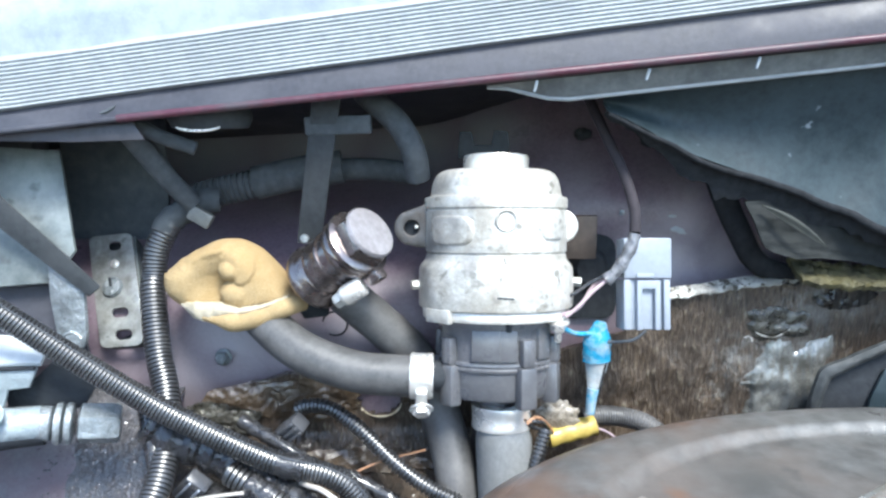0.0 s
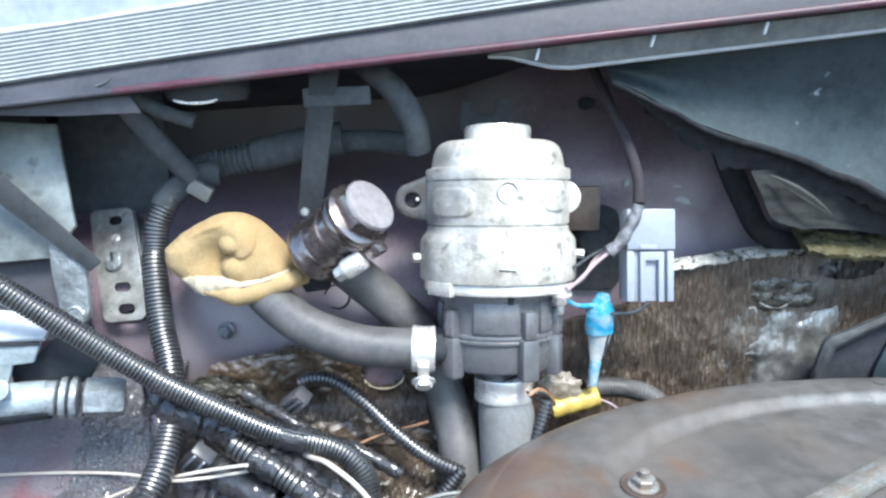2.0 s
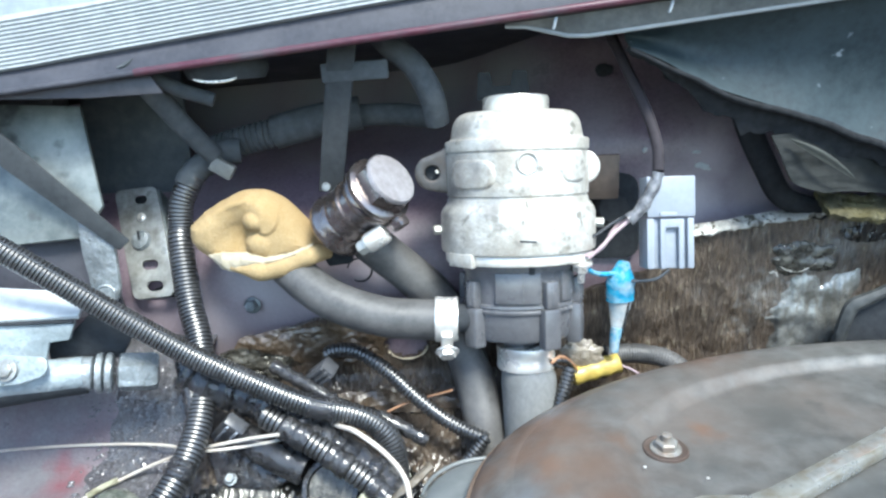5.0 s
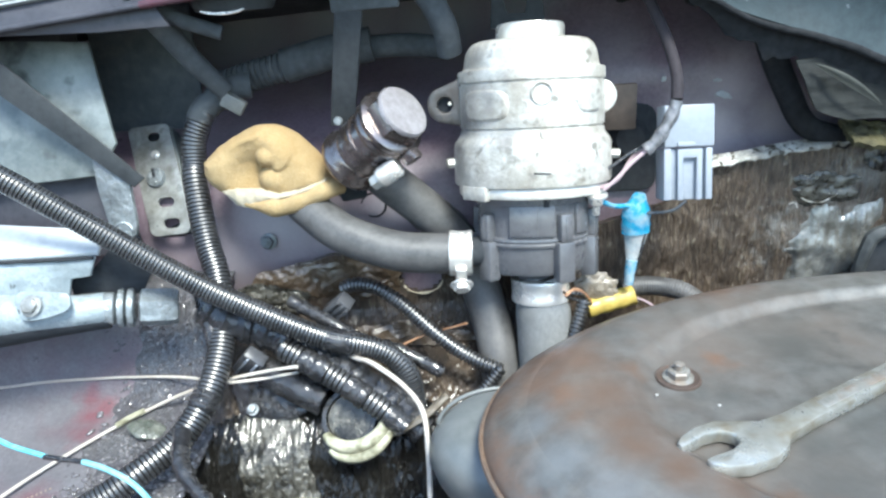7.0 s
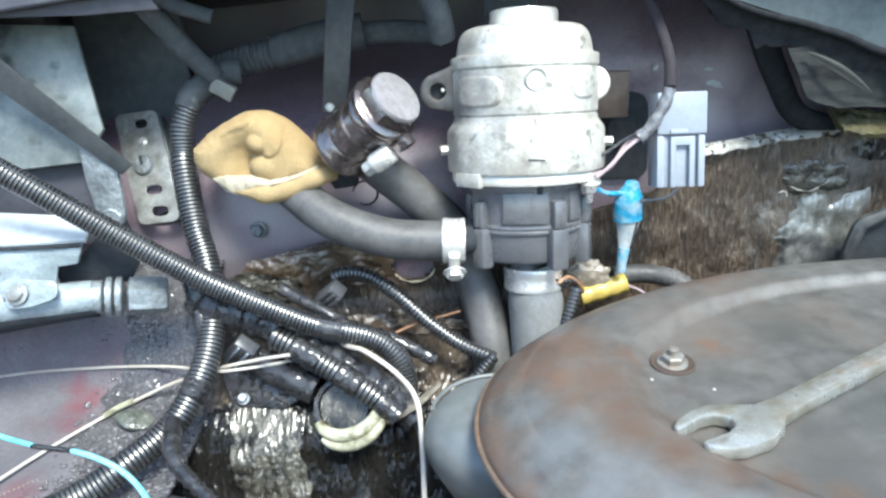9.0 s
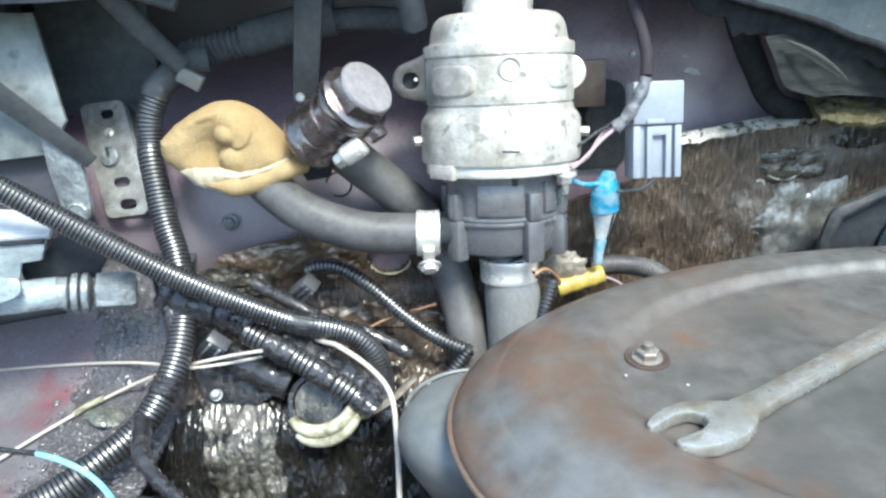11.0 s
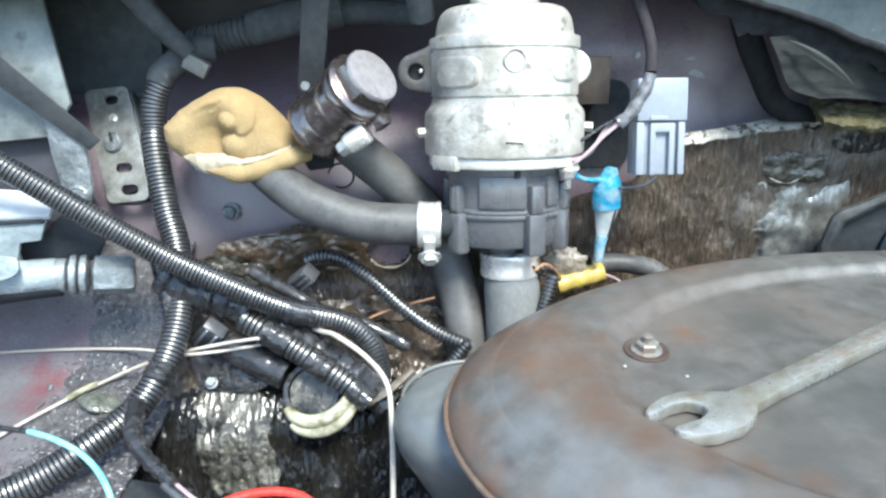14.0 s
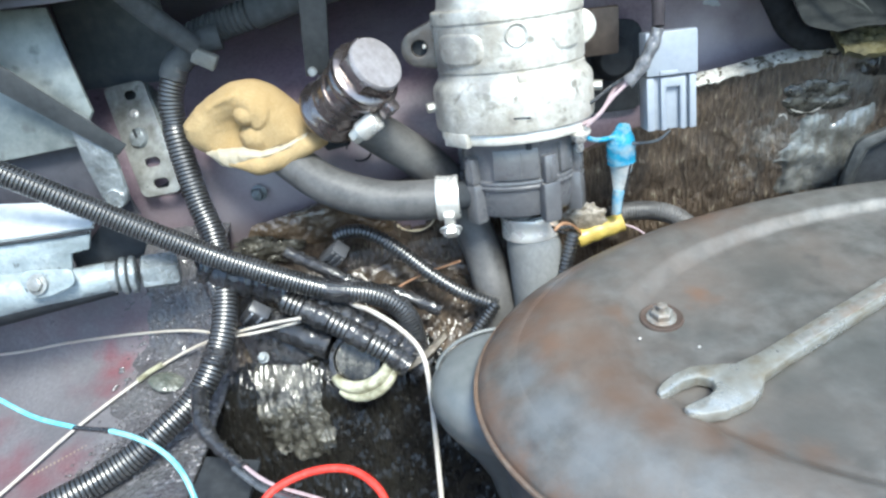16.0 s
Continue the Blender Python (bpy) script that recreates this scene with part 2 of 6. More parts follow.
M_GREYHOSE = material("grey_rubber_hose", (0.16, 0.165, 0.165), (0.22, 0.225, 0.22), 0.6, 0, 400, 0.1, (0.12, 0.12, 0.115), 40, 0.6)
M_CONDUIT = material("corrugated_black_plastic", (0.014, 0.015, 0.016), (0.030, 0.031, 0.033), 0.40, 0, 300, 0.1, (0.055, 0.056, 0.058), 60, 0.6, rough_spread=0.1, coat=0.8, coat_rough=0.30, shine=0.9)
M_TAPE = material("black_tape", (0.010, 0.010, 0.011), (0.025, 0.025, 0.027), 0.26, 0, 240, 1.0, (0.042, 0.041, 0.042), 60, 0.5, depth=0.003, coat=1.0, coat_rough=0.10)
M_BLACKPL = material("black_plastic", (0.050, 0.052, 0.058), (0.068, 0.070, 0.076), 0.36, 0, 300, 0.08, (0.095, 0.095, 0.098), 60, 0.6)
M_PUMPPL = material("grey_black_plastic", (0.100, 0.100, 0.106), (0.134, 0.135, 0.142), 0.32, 0, 300, 0.08, (0.060, 0.060, 0.063), 60, 0.6, coat=0.7, coat_rough=0.25)
M_CONN = material("grey_plastic", (0.235, 0.262, 0.305), (0.27, 0.297, 0.34), 0.4, 0, 300, 0.05, (0.33, 0.36, 0.395), 40, 0.4)
M_FOAM = material("yellow_foam", (0.35, 0.245, 0.115), (0.43, 0.315, 0.165), 0.95, 0, 900, 0.8, (0.31, 0.205, 0.085), 35, 0.6, depth=0.0010)
M_FOAMLINE = material("pale_foam_skin", (0.39, 0.335, 0.235), (0.49, 0.43, 0.325), 0.8, 0, 300, 0.4)
M_LID = material("rusty_grey_lid", (0.078, 0.077, 0.072), (0.152, 0.151, 0.144), 0.42, 0.12, 110, 0.35, (0.130, 0.108, 0.092), 16, 0.75,
                 spots=(0.066, 0.064, 0.060), spot_scale=45, spot_cut=0.60, spot_soft=0.16)
patches(M_LID, (0.064, 0.066, 0.062), [(0.056, -0.1235, 0.731, 0.008), (0.066, -0.1260, 0.731, 0.010), (0.109, -0.086, 0.731, 0.026), (0.088, -0.157, 0.731, 0.022), (0.086, -0.181, 0.731, 0.030), (0.130, -0.150, 0.731, 0.050)], 0.75, 0.02, 50)
patches(M_LID, (0.120, 0.076, 0.053), [(0.009, -0.106, 0.735, 0.024), (0.013, -0.130, 0.735, 0.028), (0.018, -0.150, 0.735, 0.022), (0.021, -0.164, 0.735, 0.020), (0.031, -0.177, 0.735, 0.016), (0.028, -0.112, 0.735, 0.010), (0.001, -0.146, 0.7345, 0.011), (0.050, -0.184, 0.734, 0.013), (0.066, -0.190, 0.734, 0.011), (0.082, -0.194, 0.734, 0.011)], 0.85, 0.022, 85)
patches(M_LID, (0.152, 0.090, 0.060), [(-0.003, -0.090, 0.730, 0.024), (-0.012, -0.068, 0.722, 0.024), (-0.012, -0.112, 0.728, 0.018), (0.090, -0.030, 0.722, 0.030), (0.0695, -0.099, 0.731, 0.010), (-0.003, -0.127, 0.732, 0.013), (-0.034, -0.159, 0.720, 0.016), (0.012, -0.058, 0.722, 0.022), (0.046, -0.040, 0.722, 0.020)], 0.85, 0.030, 95)
patches(M_LID, (0.160, 0.096, 0.064), [(-0.034, -0.118, 0.717, 0.018), (-0.038, -0.142, 0.717, 0.014), (-0.024, -0.182, 0.717, 0.014), (-0.022, -0.090, 0.717, 0.018), (-0.010, -0.200, 0.717, 0.014)], 0.9, 0.026, 120)
# blue-grey front band paints the sky's sheen on the lid
patches(M_LID, (0.165, 0.180, 0.190), [(-0.006, -0.164, 0.728, 0.018), (0.009, -0.184, 0.728, 0.018), (-0.016, -0.142, 0.728, 0.012), (0.028, -0.196, 0.728, 0.014), (0.044, -0.203, 0.728, 0.014)], 0.65, 0.026, 70)
M_LIDSIDE = material("blue_grey_can", (0.105, 0.115, 0.122), (0.145, 0.155, 0.162), 0.42, 0.2, 130, 0.15, (0.13, 0.10, 0.085), 25, 0.5)
M_RIM = material("rust_worn_rim", (0.17, 0.10, 0.065), (0.26, 0.19, 0.14), 0.45, 0.3, 200, 0.4, (0.12, 0.11, 0.10), 35, 0.9)
M_BOLT = material("rusty_bolt", (0.22, 0.215, 0.195), (0.34, 0.335, 0.31), 0.4, 0.4, 240, 0.3, (0.20, 0.12, 0.07), 90, 0.7)
M_DIMPLE = material("rusty_dimple", (0.085, 0.066, 0.055), (0.125, 0.10, 0.085), 0.5, 0.3, 200, 0.3, (0.09, 0.05, 0.035), 60, 0.8)
M_ZINC = material("bright_zinc", (0.27, 0.278, 0.268), (0.40, 0.408, 0.392), 0.38, 0.3, 240, 0.25, (0.12, 0.115, 0.10), 70, 0.85, depth=0.0006)
M_WRENCH = material("worn_wrench_steel", (0.36, 0.365, 0.335), (0.50, 0.50, 0.465), 0.34, 0.6, 160, 0.3, (0.24, 0.20, 0.13), 70, 0.8, depth=0.0006)
M_FUNNEL = material("smoky_plastic", (0.11, 0.122, 0.122), (0.155, 0.166, 0.165), 0.42, 0, 150, 0.1, (0.19, 0.20, 0.20), 30, 0.5, coat=0.5, coat_rough=0.3)
M_WHITE = material("white_wire", (0.50, 0.46, 0.40), (0.62, 0.58, 0.52), 0.45, 0, 200, 0.05, (0.40, 0.33, 0.27), 60, 0.6)
M_CREAM = material("cream_plastic", (0.44, 0.43, 0.30), (0.58, 0.57, 0.44), 0.35, 0, 200, 0.1, (0.08, 0.07, 0.03), 70, 0.95)
M_CYAN = material("cyan_wire", (0.10, 0.46, 0.56), (0.18, 0.60, 0.68), 0.3, 0, 200, 0.05, (0.42, 0.66, 0.68), 45, 0.7)
M_BLUE = material("blue_tape", (0.015, 0.20, 0.36), (0.04, 0.33, 0.50), 0.3, 0, 160, 0.6, (0.34, 0.42, 0.45), 90, 1.0, depth=0.002)
# cable coloured like the shaded panel behind its upper length
M_SHADEWIRE = material("shaded_plum_cable", (0.030, 0.027, 0.031), (0.048, 0.043, 0.048), 0.85, 0, 300, 0.2, (0.06, 0.052, 0.058), 60, 0.6, shine=0.1)
M_CLEARTAPE = material("shiny_wound_tape", (0.11, 0.112, 0.122), (0.24, 0.24, 0.25), 0.16, 0.1, 300, 0.8, (0.05, 0.05, 0.056), 160, 0.8, coat=1.0, coat_rough=0.06, depth=0.003)
M_GREYTAPE = material("grey_taped_wire", (0.045, 0.049, 0.055), (0.13, 0.14, 0.15), 0.32, 0, 160, 0.6, (0.03, 0.033, 0.037), 60, 0.7, coat=0.5, coat_rough=0.15)
M_SLEEVE = material("pale_tape_sleeve", (0.26, 0.27, 0.27), (0.42, 0.43, 0.42), 0.35, 0, 200, 0.4, (0.08, 0.22, 0.30), 60, 0.7, coat=0.5, coat_rough=0.15)
M_RED = material("red_wire", (0.62, 0.03, 0.02), (0.75, 0.07, 0.05), 0.3, 0, 200, 0.05)
M_PINK = material("pink_wire", (0.34, 0.25, 0.265), (0.46, 0.36, 0.375), 0.4, 0, 200, 0.05)
M_YELLOW = material("yellow_tape", (0.46, 0.34, 0.07), (0.60, 0.47, 0.13), 0.35, 0, 200, 0.3, (0.34, 0.22, 0.06), 80, 0.6)
M_COPPER = material("copper_wire", (0.42, 0.2, 0.1), (0.6, 0.36, 0.22), 0.4, 0.6, 200, 0.1)
M_FLAP = material("crumpled_tan_plastic", (0.20, 0.165, 0.12), (0.33, 0.29, 0.23), 0.28, 0, 260, 0.8, (0.10, 0.08, 0.06), 90, 0.7, depth=0.002, coat=0.6, coat_rough=0.15)
M_BRKT = material("brown_stained_steel", (0.055, 0.043, 0.036), (0.095, 0.074, 0.060), 0.6, 0, 200, 0.2, (0.04, 0.03, 0.025), 70, 0.7)
M_LEAF = material("old_grey_sealant", (0.015, 0.017, 0.017), (0.027, 0.029, 0.029), 0.75, 0, 200, 0.4, (0.034, 0.037, 0.036), 45, 0.6, shine=0.12)
M_LEAF2 = material("pale_sealant_edge", (0.036, 0.039, 0.034), (0.062, 0.066, 0.058), 0.6, 0, 200, 0.5, (0.03, 0.032, 0.029), 50, 0.7, shine=0.3)
M_YFOIL = material("yellow_residue", (0.060, 0.054, 0.022), (0.115, 0.10, 0.042), 0.7, 0, 160, 1.0, (0.04, 0.036, 0.022), 60, 0.9, depth=0.004)
M_UNDER = material("engine_bay_grime", (0.012, 0.012, 0.013), (0.03, 0.03, 0.03), 0.7, 0, 150, 0.5)


# ---- building helpers ----
def thing(name, base, label, category, group="", kind=""):
    e = new(name)
    e.location = base
    e.empty_display_size = 0.01
    return tagged(e, label, category, group, kind)


def to_mesh(name, bm, mat, smooth=40):
    bmesh.ops.recalc_face_normals(bm, faces=bm.faces[:])
    me = bpy.data.meshes.new(name)
    if smooth:
        lim = radians(smooth)
        for f in bm.faces:
            f.smooth = True
        for e in bm.edges:
            if len(e.link_faces) == 2 and e.calc_face_angle(0) > lim:
                e.smooth = False
    bm.to_mesh(me)
    bm.free()
    me.materials.append(mat)
    return me


def part(name, bm, mat, parent, label="", smooth=40):
    """One mesh, modelled in world coordinates, under a thing or a part."""
    ob = new(name, to_mesh(name, bm, mat, smooth))
    ob.parent = parent
    top = parent
    while top.parent:
        top = top.parent
    ob.matrix_parent_inverse = Matrix.Translation(-top.location) if parent is top else Matrix.Identity(4)
    return tagged(ob, label) if label else ob


def solo(name, bm, mat, label, category, group="", kind="", smooth=40):
    return tagged(new(name, to_mesh(name, bm, mat, smooth)), label, category, group, kind)


def spline(pts, step=0.003):
    """Even samples along a smooth curve through the points."""
    p = [Vector(q) for q in pts]
    p = [p[0] * 2 - p[1]] + p + [p[-1] * 2 - p[-2]]
    raw = []
    for i in range(1, len(p) - 2):
        a, b, c, d = p[i - 1:i + 3]
        for k in range(24):
            t = k / 24
            raw.append(0.5 * (2 * b + (c - a) * t + (2 * a - 5 * b + 4 * c - d) * t * t + (3 * b - a - 3 * c + d) * t ** 3))
    raw.append(p[-2])
    dist = [0.0]
    for a, b in zip(raw, raw[1:]):
        dist.append(dist[-1] + (b - a).length)
    count = max(2, int(round(dist[-1] / step)))
    out, j = [], 0
    for k in range(count + 1):
        s = dist[-1] * k / count
        while j < len(raw) - 2 and dist[j + 1] < s:
            j += 1
        f = (s - dist[j]) / max(1e-9, dist[j + 1] - dist[j])
        out.append(raw[j].lerp(raw[j + 1], min(1, max(0, f))))
    return out


def sweep(bm, path, radius, sides=12, caps=True, flat=1.0):
    """A tube along sampled points; radius is a number or a function of (fraction, length)."""
    n = len(path)
    t0 = (path[1] - path[0]).normalized()
    up = Vector((0, 0, 1)) if abs(t0.z) < 0.9 else Vector((1, 0, 0))
    side = t0.cross(up).normalized()
    rings, run = [], 0.0
    for i, q in enumerate(path):
        t = (path[min(i + 1, n - 1)] - path[max(i - 1, 0)]).normalized()
        side = (side - t * side.dot(t)).normalized()
        other = t.cross(side)
        run += (q - path[i - 1]).length if i else 0
        r = radius(i / (n - 1), run) if callable(radius) else radius
        rings.append([bm.verts.new(q + (side * math.cos(a) + other * math.sin(a) * flat) * r)
                      for a in (2 * math.pi * k / sides for k in range(sides))])
    for a, b in zip(rings, rings[1:]):
        for k in range(sides):
            bm.faces.new((a[k], a[(k + 1) % sides], b[(k + 1) % sides], b[k]))
    if caps:
        bm.faces.new(rings[0][::-1])
        bm.faces.new(rings[-1])
    return bm


def tube(pts, r, sides=12, step=0.003, flat=1.0):
    return sweep(bmesh.new(), spline(pts, step), r, sides, True, flat)


def corrugated(pts, r, pitch=0.0028, depth=0.0011, sides=14):
    """A ribbed plastic conduit with rounded ridges and narrow grooves."""
    def rad(f, s):
        w = (s / pitch) % 1.0
        return r - depth * (1 if w < 0.30 else 0)
    return sweep(bmesh.new(), spline(pts, pitch / 5), rad, sides)


def revolve(bm, centre, profile, sides=48, sx=1.0, sy=1.0, m=None, closed=True):
    rings = []
    for r, z in profile:
        ring = []
        for k in range(sides):
            a = 2 * math.pi * k / sides
            v = Vector((math.cos(a) * r * sx, math.sin(a) * r * sy, z))
            v = m @ v if m else v
            ring.append(bm.verts.new(v + Vector(centre)))
        rings.append(ring)
    for a, b in zip(rings, rings[1:]):
        for k in range(sides):
            bm.faces.new((a[k], a[(k + 1) % sides], b[(k + 1) % sides], b[k]))
    if closed:
        bm.faces.new(rings[0][::-1])
        bm.faces.new(rings[-1])
    return bm


def aim(d):
    """Rotation that takes z to the direction d."""
    return Vector(d).to_track_quat("Z", "Y").to_matrix().to_4x4()


def prism(bm, outline, origin, ex, ey, thick, bevel=0.0, holes=()):
    """A plate: a polygon in the axes ex, ey at origin, thickened along their normal, with softened edges."""
    ex, ey = Vector(ex).normalized(), Vector(ey)
    ey = (ey - ex * ey.dot(ex)).normalized()
    nz = ex.cross(ey)
    o = Vector(origin)
    vs = [bm.verts.new(o + ex * x + ey * y) for x, y in outline]
    es = [bm.edges.new((vs[i], vs[(i + 1) % len(vs)])) for i in range(len(vs))]
    if holes:
        for hole in holes:
            hv = [bm.verts.new(o + ex * x + ey * y) for x, y in hole]
            es += [bm.edges.new((hv[i], hv[(i + 1) % len(hv)])) for i in range(len(hv))]
        got = bmesh.ops.triangle_fill(bm, use_beauty=True, use_dissolve=False, edges=es, normal=nz)
        fs = [g for g in got["geom"] if isinstance(g, bmesh.types.BMFace)]
    else:
        fs = [bm.faces.new(vs)]
    ext = bmesh.ops.extrude_face_region(bm, geom=fs)
    bmesh.ops.translate(bm, vec=nz * thick, verts=[g for g in ext["geom"] if isinstance(g, bmesh.types.BMVert)])
    if bevel:
        bmesh.ops.recalc_face_normals(bm, faces=bm.faces[:])
        edges = [e for e in bm.edges if len(e.link_faces) == 2 and e.calc_face_angle(0) > radians(35)]
        bmesh.ops.bevel(bm, geom=edges, offset=bevel, segments=2, affect="EDGES", profile=0.5)
    return bm


def block(bm, centre, size, rot=None, bevel=0.001, segments=2):
    got = bmesh.ops.create_cube(bm, size=1)
    m = Matrix.Translation(centre) @ (rot or Matrix.Identity(4)) @ Matrix.Diagonal((*size, 1))
    bmesh.ops.transform(bm, matrix=m, verts=got["verts"])
    if bevel:
        edges = list({e for v in got["verts"] for e in v.link_edges})
        bmesh.ops.bevel(bm, geom=edges, offset=bevel, segments=segments, affect="EDGES", profile=0.5)
    return bm


def loft(bm, fn, nu, nv, thick=None):
    """A sheet of points fn(u, v), given thickness by the vector thick."""
    g = [[bm.verts.new(fn(i / nu, j / nv)) for j in range(nv + 1)] for i in range(nu + 1)]
    fs = [bm.faces.new((g[i][j], g[i + 1][j], g[i + 1][j + 1], g[i][j + 1])) for i in range(nu) for j in range(nv)]
    if thick:
        ext = bmesh.ops.extrude_face_region(bm, geom=fs)
        bmesh.ops.translate(bm, vec=thick, verts=[q for q in ext["geom"] if isinstance(q, bmesh.types.BMVert)])
    return bm


def bolt(bm, centre, axis, r, head, flange=0.0, shank=0.0):
    """Hexagon head with a chamfer, an optional washer flange and a thread end."""
    m = aim(axis)
    if flange:
        revolve(bm, centre, [(flange, 0), (flange, head * 0.18), (flange * 0.85, head * 0.28)], 20, m=m)
    lo = head * 0.25 if flange else 0
    revolve(bm, centre, [(r, lo), (r, head * 0.85), (r * 0.86, head)], 6, m=m)
    if shank:
        revolve(bm, centre, [(r * 0.45, head * 0.9), (r * 0.45, head + shank), (r * 0.35, head + shank * 1.1)], 12, m=m)
    return bm


def quad_plate(pts, thick, bevel=0.0006):
    """A plate through world points that lie roughly in one plane, thickened away from the front."""
    p = [Vector(q) for q in pts]
    ex = (p[1] - p[0]).normalized()
    nrm = Vector((0, 0, 0))
    for i in range(len(p)):
        nrm += (p[i] - p[0]).cross(p[(i + 1) % len(p)] - p[0])
    nrm.normalize()
    if nrm.y > 0:
        nrm = -nrm
    ey = -ex.cross(nrm) if ex.cross(nrm).dot(p[2] - p[0]) < 0 else ex.cross(nrm)
    ol = [((q - p[0]).dot(ex), (q - p[0]).dot(ey)) for q in p]
    out = prism(bmesh.new(), ol, p[0], ex, ey, thick if ex.cross(ey).dot(nrm) < 0 else -thick, bevel)
    return out


def part_ring(c, m, r, tube_r, a0, a1, n=40, squash=0.75):
    pts = [c + m.to_3x3() @ Vector((math.cos(radians(a0 + (a1 - a0) * k / n)) * r, math.sin(radians(a0 + (a1 - a0) * k / n)) * r * squash, 0)) for k in range(n + 1)]
    return sweep(bmesh.new(), pts, lambda f, s: tube_r * (0.55 + 0.45 * math.sin(math.pi * f) ** 0.5), 12)


def stadium(cx, cy, w, h, n=8):
    """A slot outline, wide w and high h."""
    r = h / 2
    out = []
    for k in range(n + 1):
        a = -math.pi / 2 + math.pi * k / n
        out.append((cx + w / 2 - r + math.cos(a) * r, cy + math.sin(a) * r))
    for k in range(n + 1):
        a = math.pi / 2 + math.pi * k / n
        out.append((cx - w / 2 + r + math.cos(a) * r, cy + math.sin(a) * r))
    return out


def rounded(pts, r, n=4):
    """A polygon with its corners rounded."""
    out = []
    for i, p in enumerate(pts):
        a, b, c = Vector(pts[i - 1]), Vector(p), Vector(pts[(i + 1) % len(pts)])
        d0, d1 = (a - b), (c - b)
        k0, k1 = min(r, d0.length * 0.45), min(r, d1.length * 0.45)
        p0, p1 = b + d0.normalized() * k0, b + d1.normalized() * k1
        for j in range(n + 1):
            t = j / n
            out.append(tuple((1 - t) ** 2 * p0 + 2 * t * (1 - t) * b + t * t * p1))
    return out


def rnd(p, scale, seed=0.0):
    return noise.noise(Vector(p) * scale + Vector((seed, seed * 1.7, seed * 0.3)))


def step01(a, b, v):
    t = min(1.0, max(0.0, (v - a) / (b - a)))
    return t * t * (3 - 2 * t)


def interp(table, x):
    if x <= table[0][0]:
        return table[0][1]
    for (a, p), (b, q) in zip(table, table[1:]):
        if x <= b:
            return p + (q - p) * (x - a) / (b - a)
    return table[-1][1]


# ---- structure ----
def panel_y(z):
    return sum(panel_fold(z + 0.004 * k) for k in range(-4, 5)) / 9


def panel_fold(z):
    return interp([(0.60, 0.045), (0.70, 0.030), (0.745, 0.024), (0.80, 0.044), (0.835, 0.060), (0.87, 0.108), (0.97, 0.15)], z)


def bulkhead_y(x, z):
    return panel_y(z) + 0.03 * step01(-0.06, 0.06, x) * step01(0.86, 0.80, z) + 0.085 * step01(0.785, 0.85, z) * step01(0.04, -0.06, x)


def bulkhead(u, v):
    x, z = -0.55 + 1.1 * u, 0.50 + 0.46 * v
    return Vector((x, bulkhead_y(x, z) + 0.002 * rnd((u * 9, v * 5, 0), 1.0), z))


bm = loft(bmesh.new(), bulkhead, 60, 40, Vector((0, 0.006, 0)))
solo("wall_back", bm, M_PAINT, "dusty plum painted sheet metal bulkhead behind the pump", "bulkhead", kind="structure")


MAT_TOP = [(-0.212, 0.66), (-0.200, 0.700), (-0.181, 0.722), (-0.148, 0.737), (-0.105, 0.745), (-0.02, 0.757), (0.02, 0.752), (0.05, 0.754), (0.078, 0.762), (0.088, 0.784), (0.105, 0.788), (0.18, 0.798), (0.45, 0.798)]


def mat_y(x, z):
    y = interp([(-0.25, 0.006), (-0.17, 0.010), (-0.07, 0.019), (0.1, 0.03), (0.45, 0.036)], x)
    fade = 1 - step01(-0.03, 0.06, x)
    y -= 0.066 * step01(0.705, 0.640, z) * fade + 0.05 * step01(0.65, 0.52, z)
    y += 0.006 * rnd((x, 0, z), 22, 3.0) * (0.4 + 0.6 * fade) + 0.0022 * rnd((x, 0, z), 75, 5.0)
    y -= 0.0014 * abs(rnd((x, 0, z * 0.12), 230, 8.0)) * step01(0.775, 0.745, z) * step01(0.06, 0.10, x)
    return y


def mat_point(u, v):
    x = -0.212 + 0.662 * u
    top = interp(MAT_TOP, x) + 0.0025 * rnd((x, 0, 0), 120, 1.0)
    z = 0.49 + (top - 0.49) * v
    return Vector((x, mat_y(x, z), z))


def hole_centre():
    return Vector((-0.074, mat_y(-0.074, 0.721), 0.721))


bm = bmesh.new()
loft(bm, mat_point, 330, 100)
hc = hole_centre()
bmesh.ops.delete(bm, geom=[f for f in bm.faces if math.hypot(f.calc_center_median().x - hc.x, (f.calc_center_median().z - hc.z) * 1.25) < 0.013], context="FACES")
ext = bmesh.ops.extrude_face_region(bm, geom=bm.faces[:])
bmesh.ops.translate(bm, vec=(0, 0.005, 0), verts=[q for q in ext["geom"] if isinstance(q, bmesh.types.BMVert)])
wall_mat = solo("wall_insulation", bm, M_MAT, "brown tarred felt insulation mat with a round hole", "insulation mat", kind="structure", smooth=60)
bm = bmesh.new()
rim = [hc + Vector((math.cos(a) * 0.0135, -0.001, math.sin(a) * 0.0108)) for a in [math.pi * (1.05 + 0.9 * k / 14) for k in range(15)]]
sweep(bm, rim, lambda f, s: 0.0004 + 0.0006 * math.sin(f * 9) ** 2, 6)
part("torn_rim", bm, M_FOAMLINE, wall_mat, "pale torn edge of the hole")
# glittering worn foil edge along the top of the mat
def foil_edge(u, v):
    x = 0.088 + 0.27 * u
    top = interp(MAT_TOP, x)
    z = top + 0.0025 - (0.0048 + 0.0018 * rnd((x, 0, 0), 420, 5.0)) * (1 - v)
    return Vector((x, mat_y(x, top - 0.003) - 0.0042 + 0.008 * v * v + 0.0005 * rnd((x, z, 0), 300, 2.0), z))


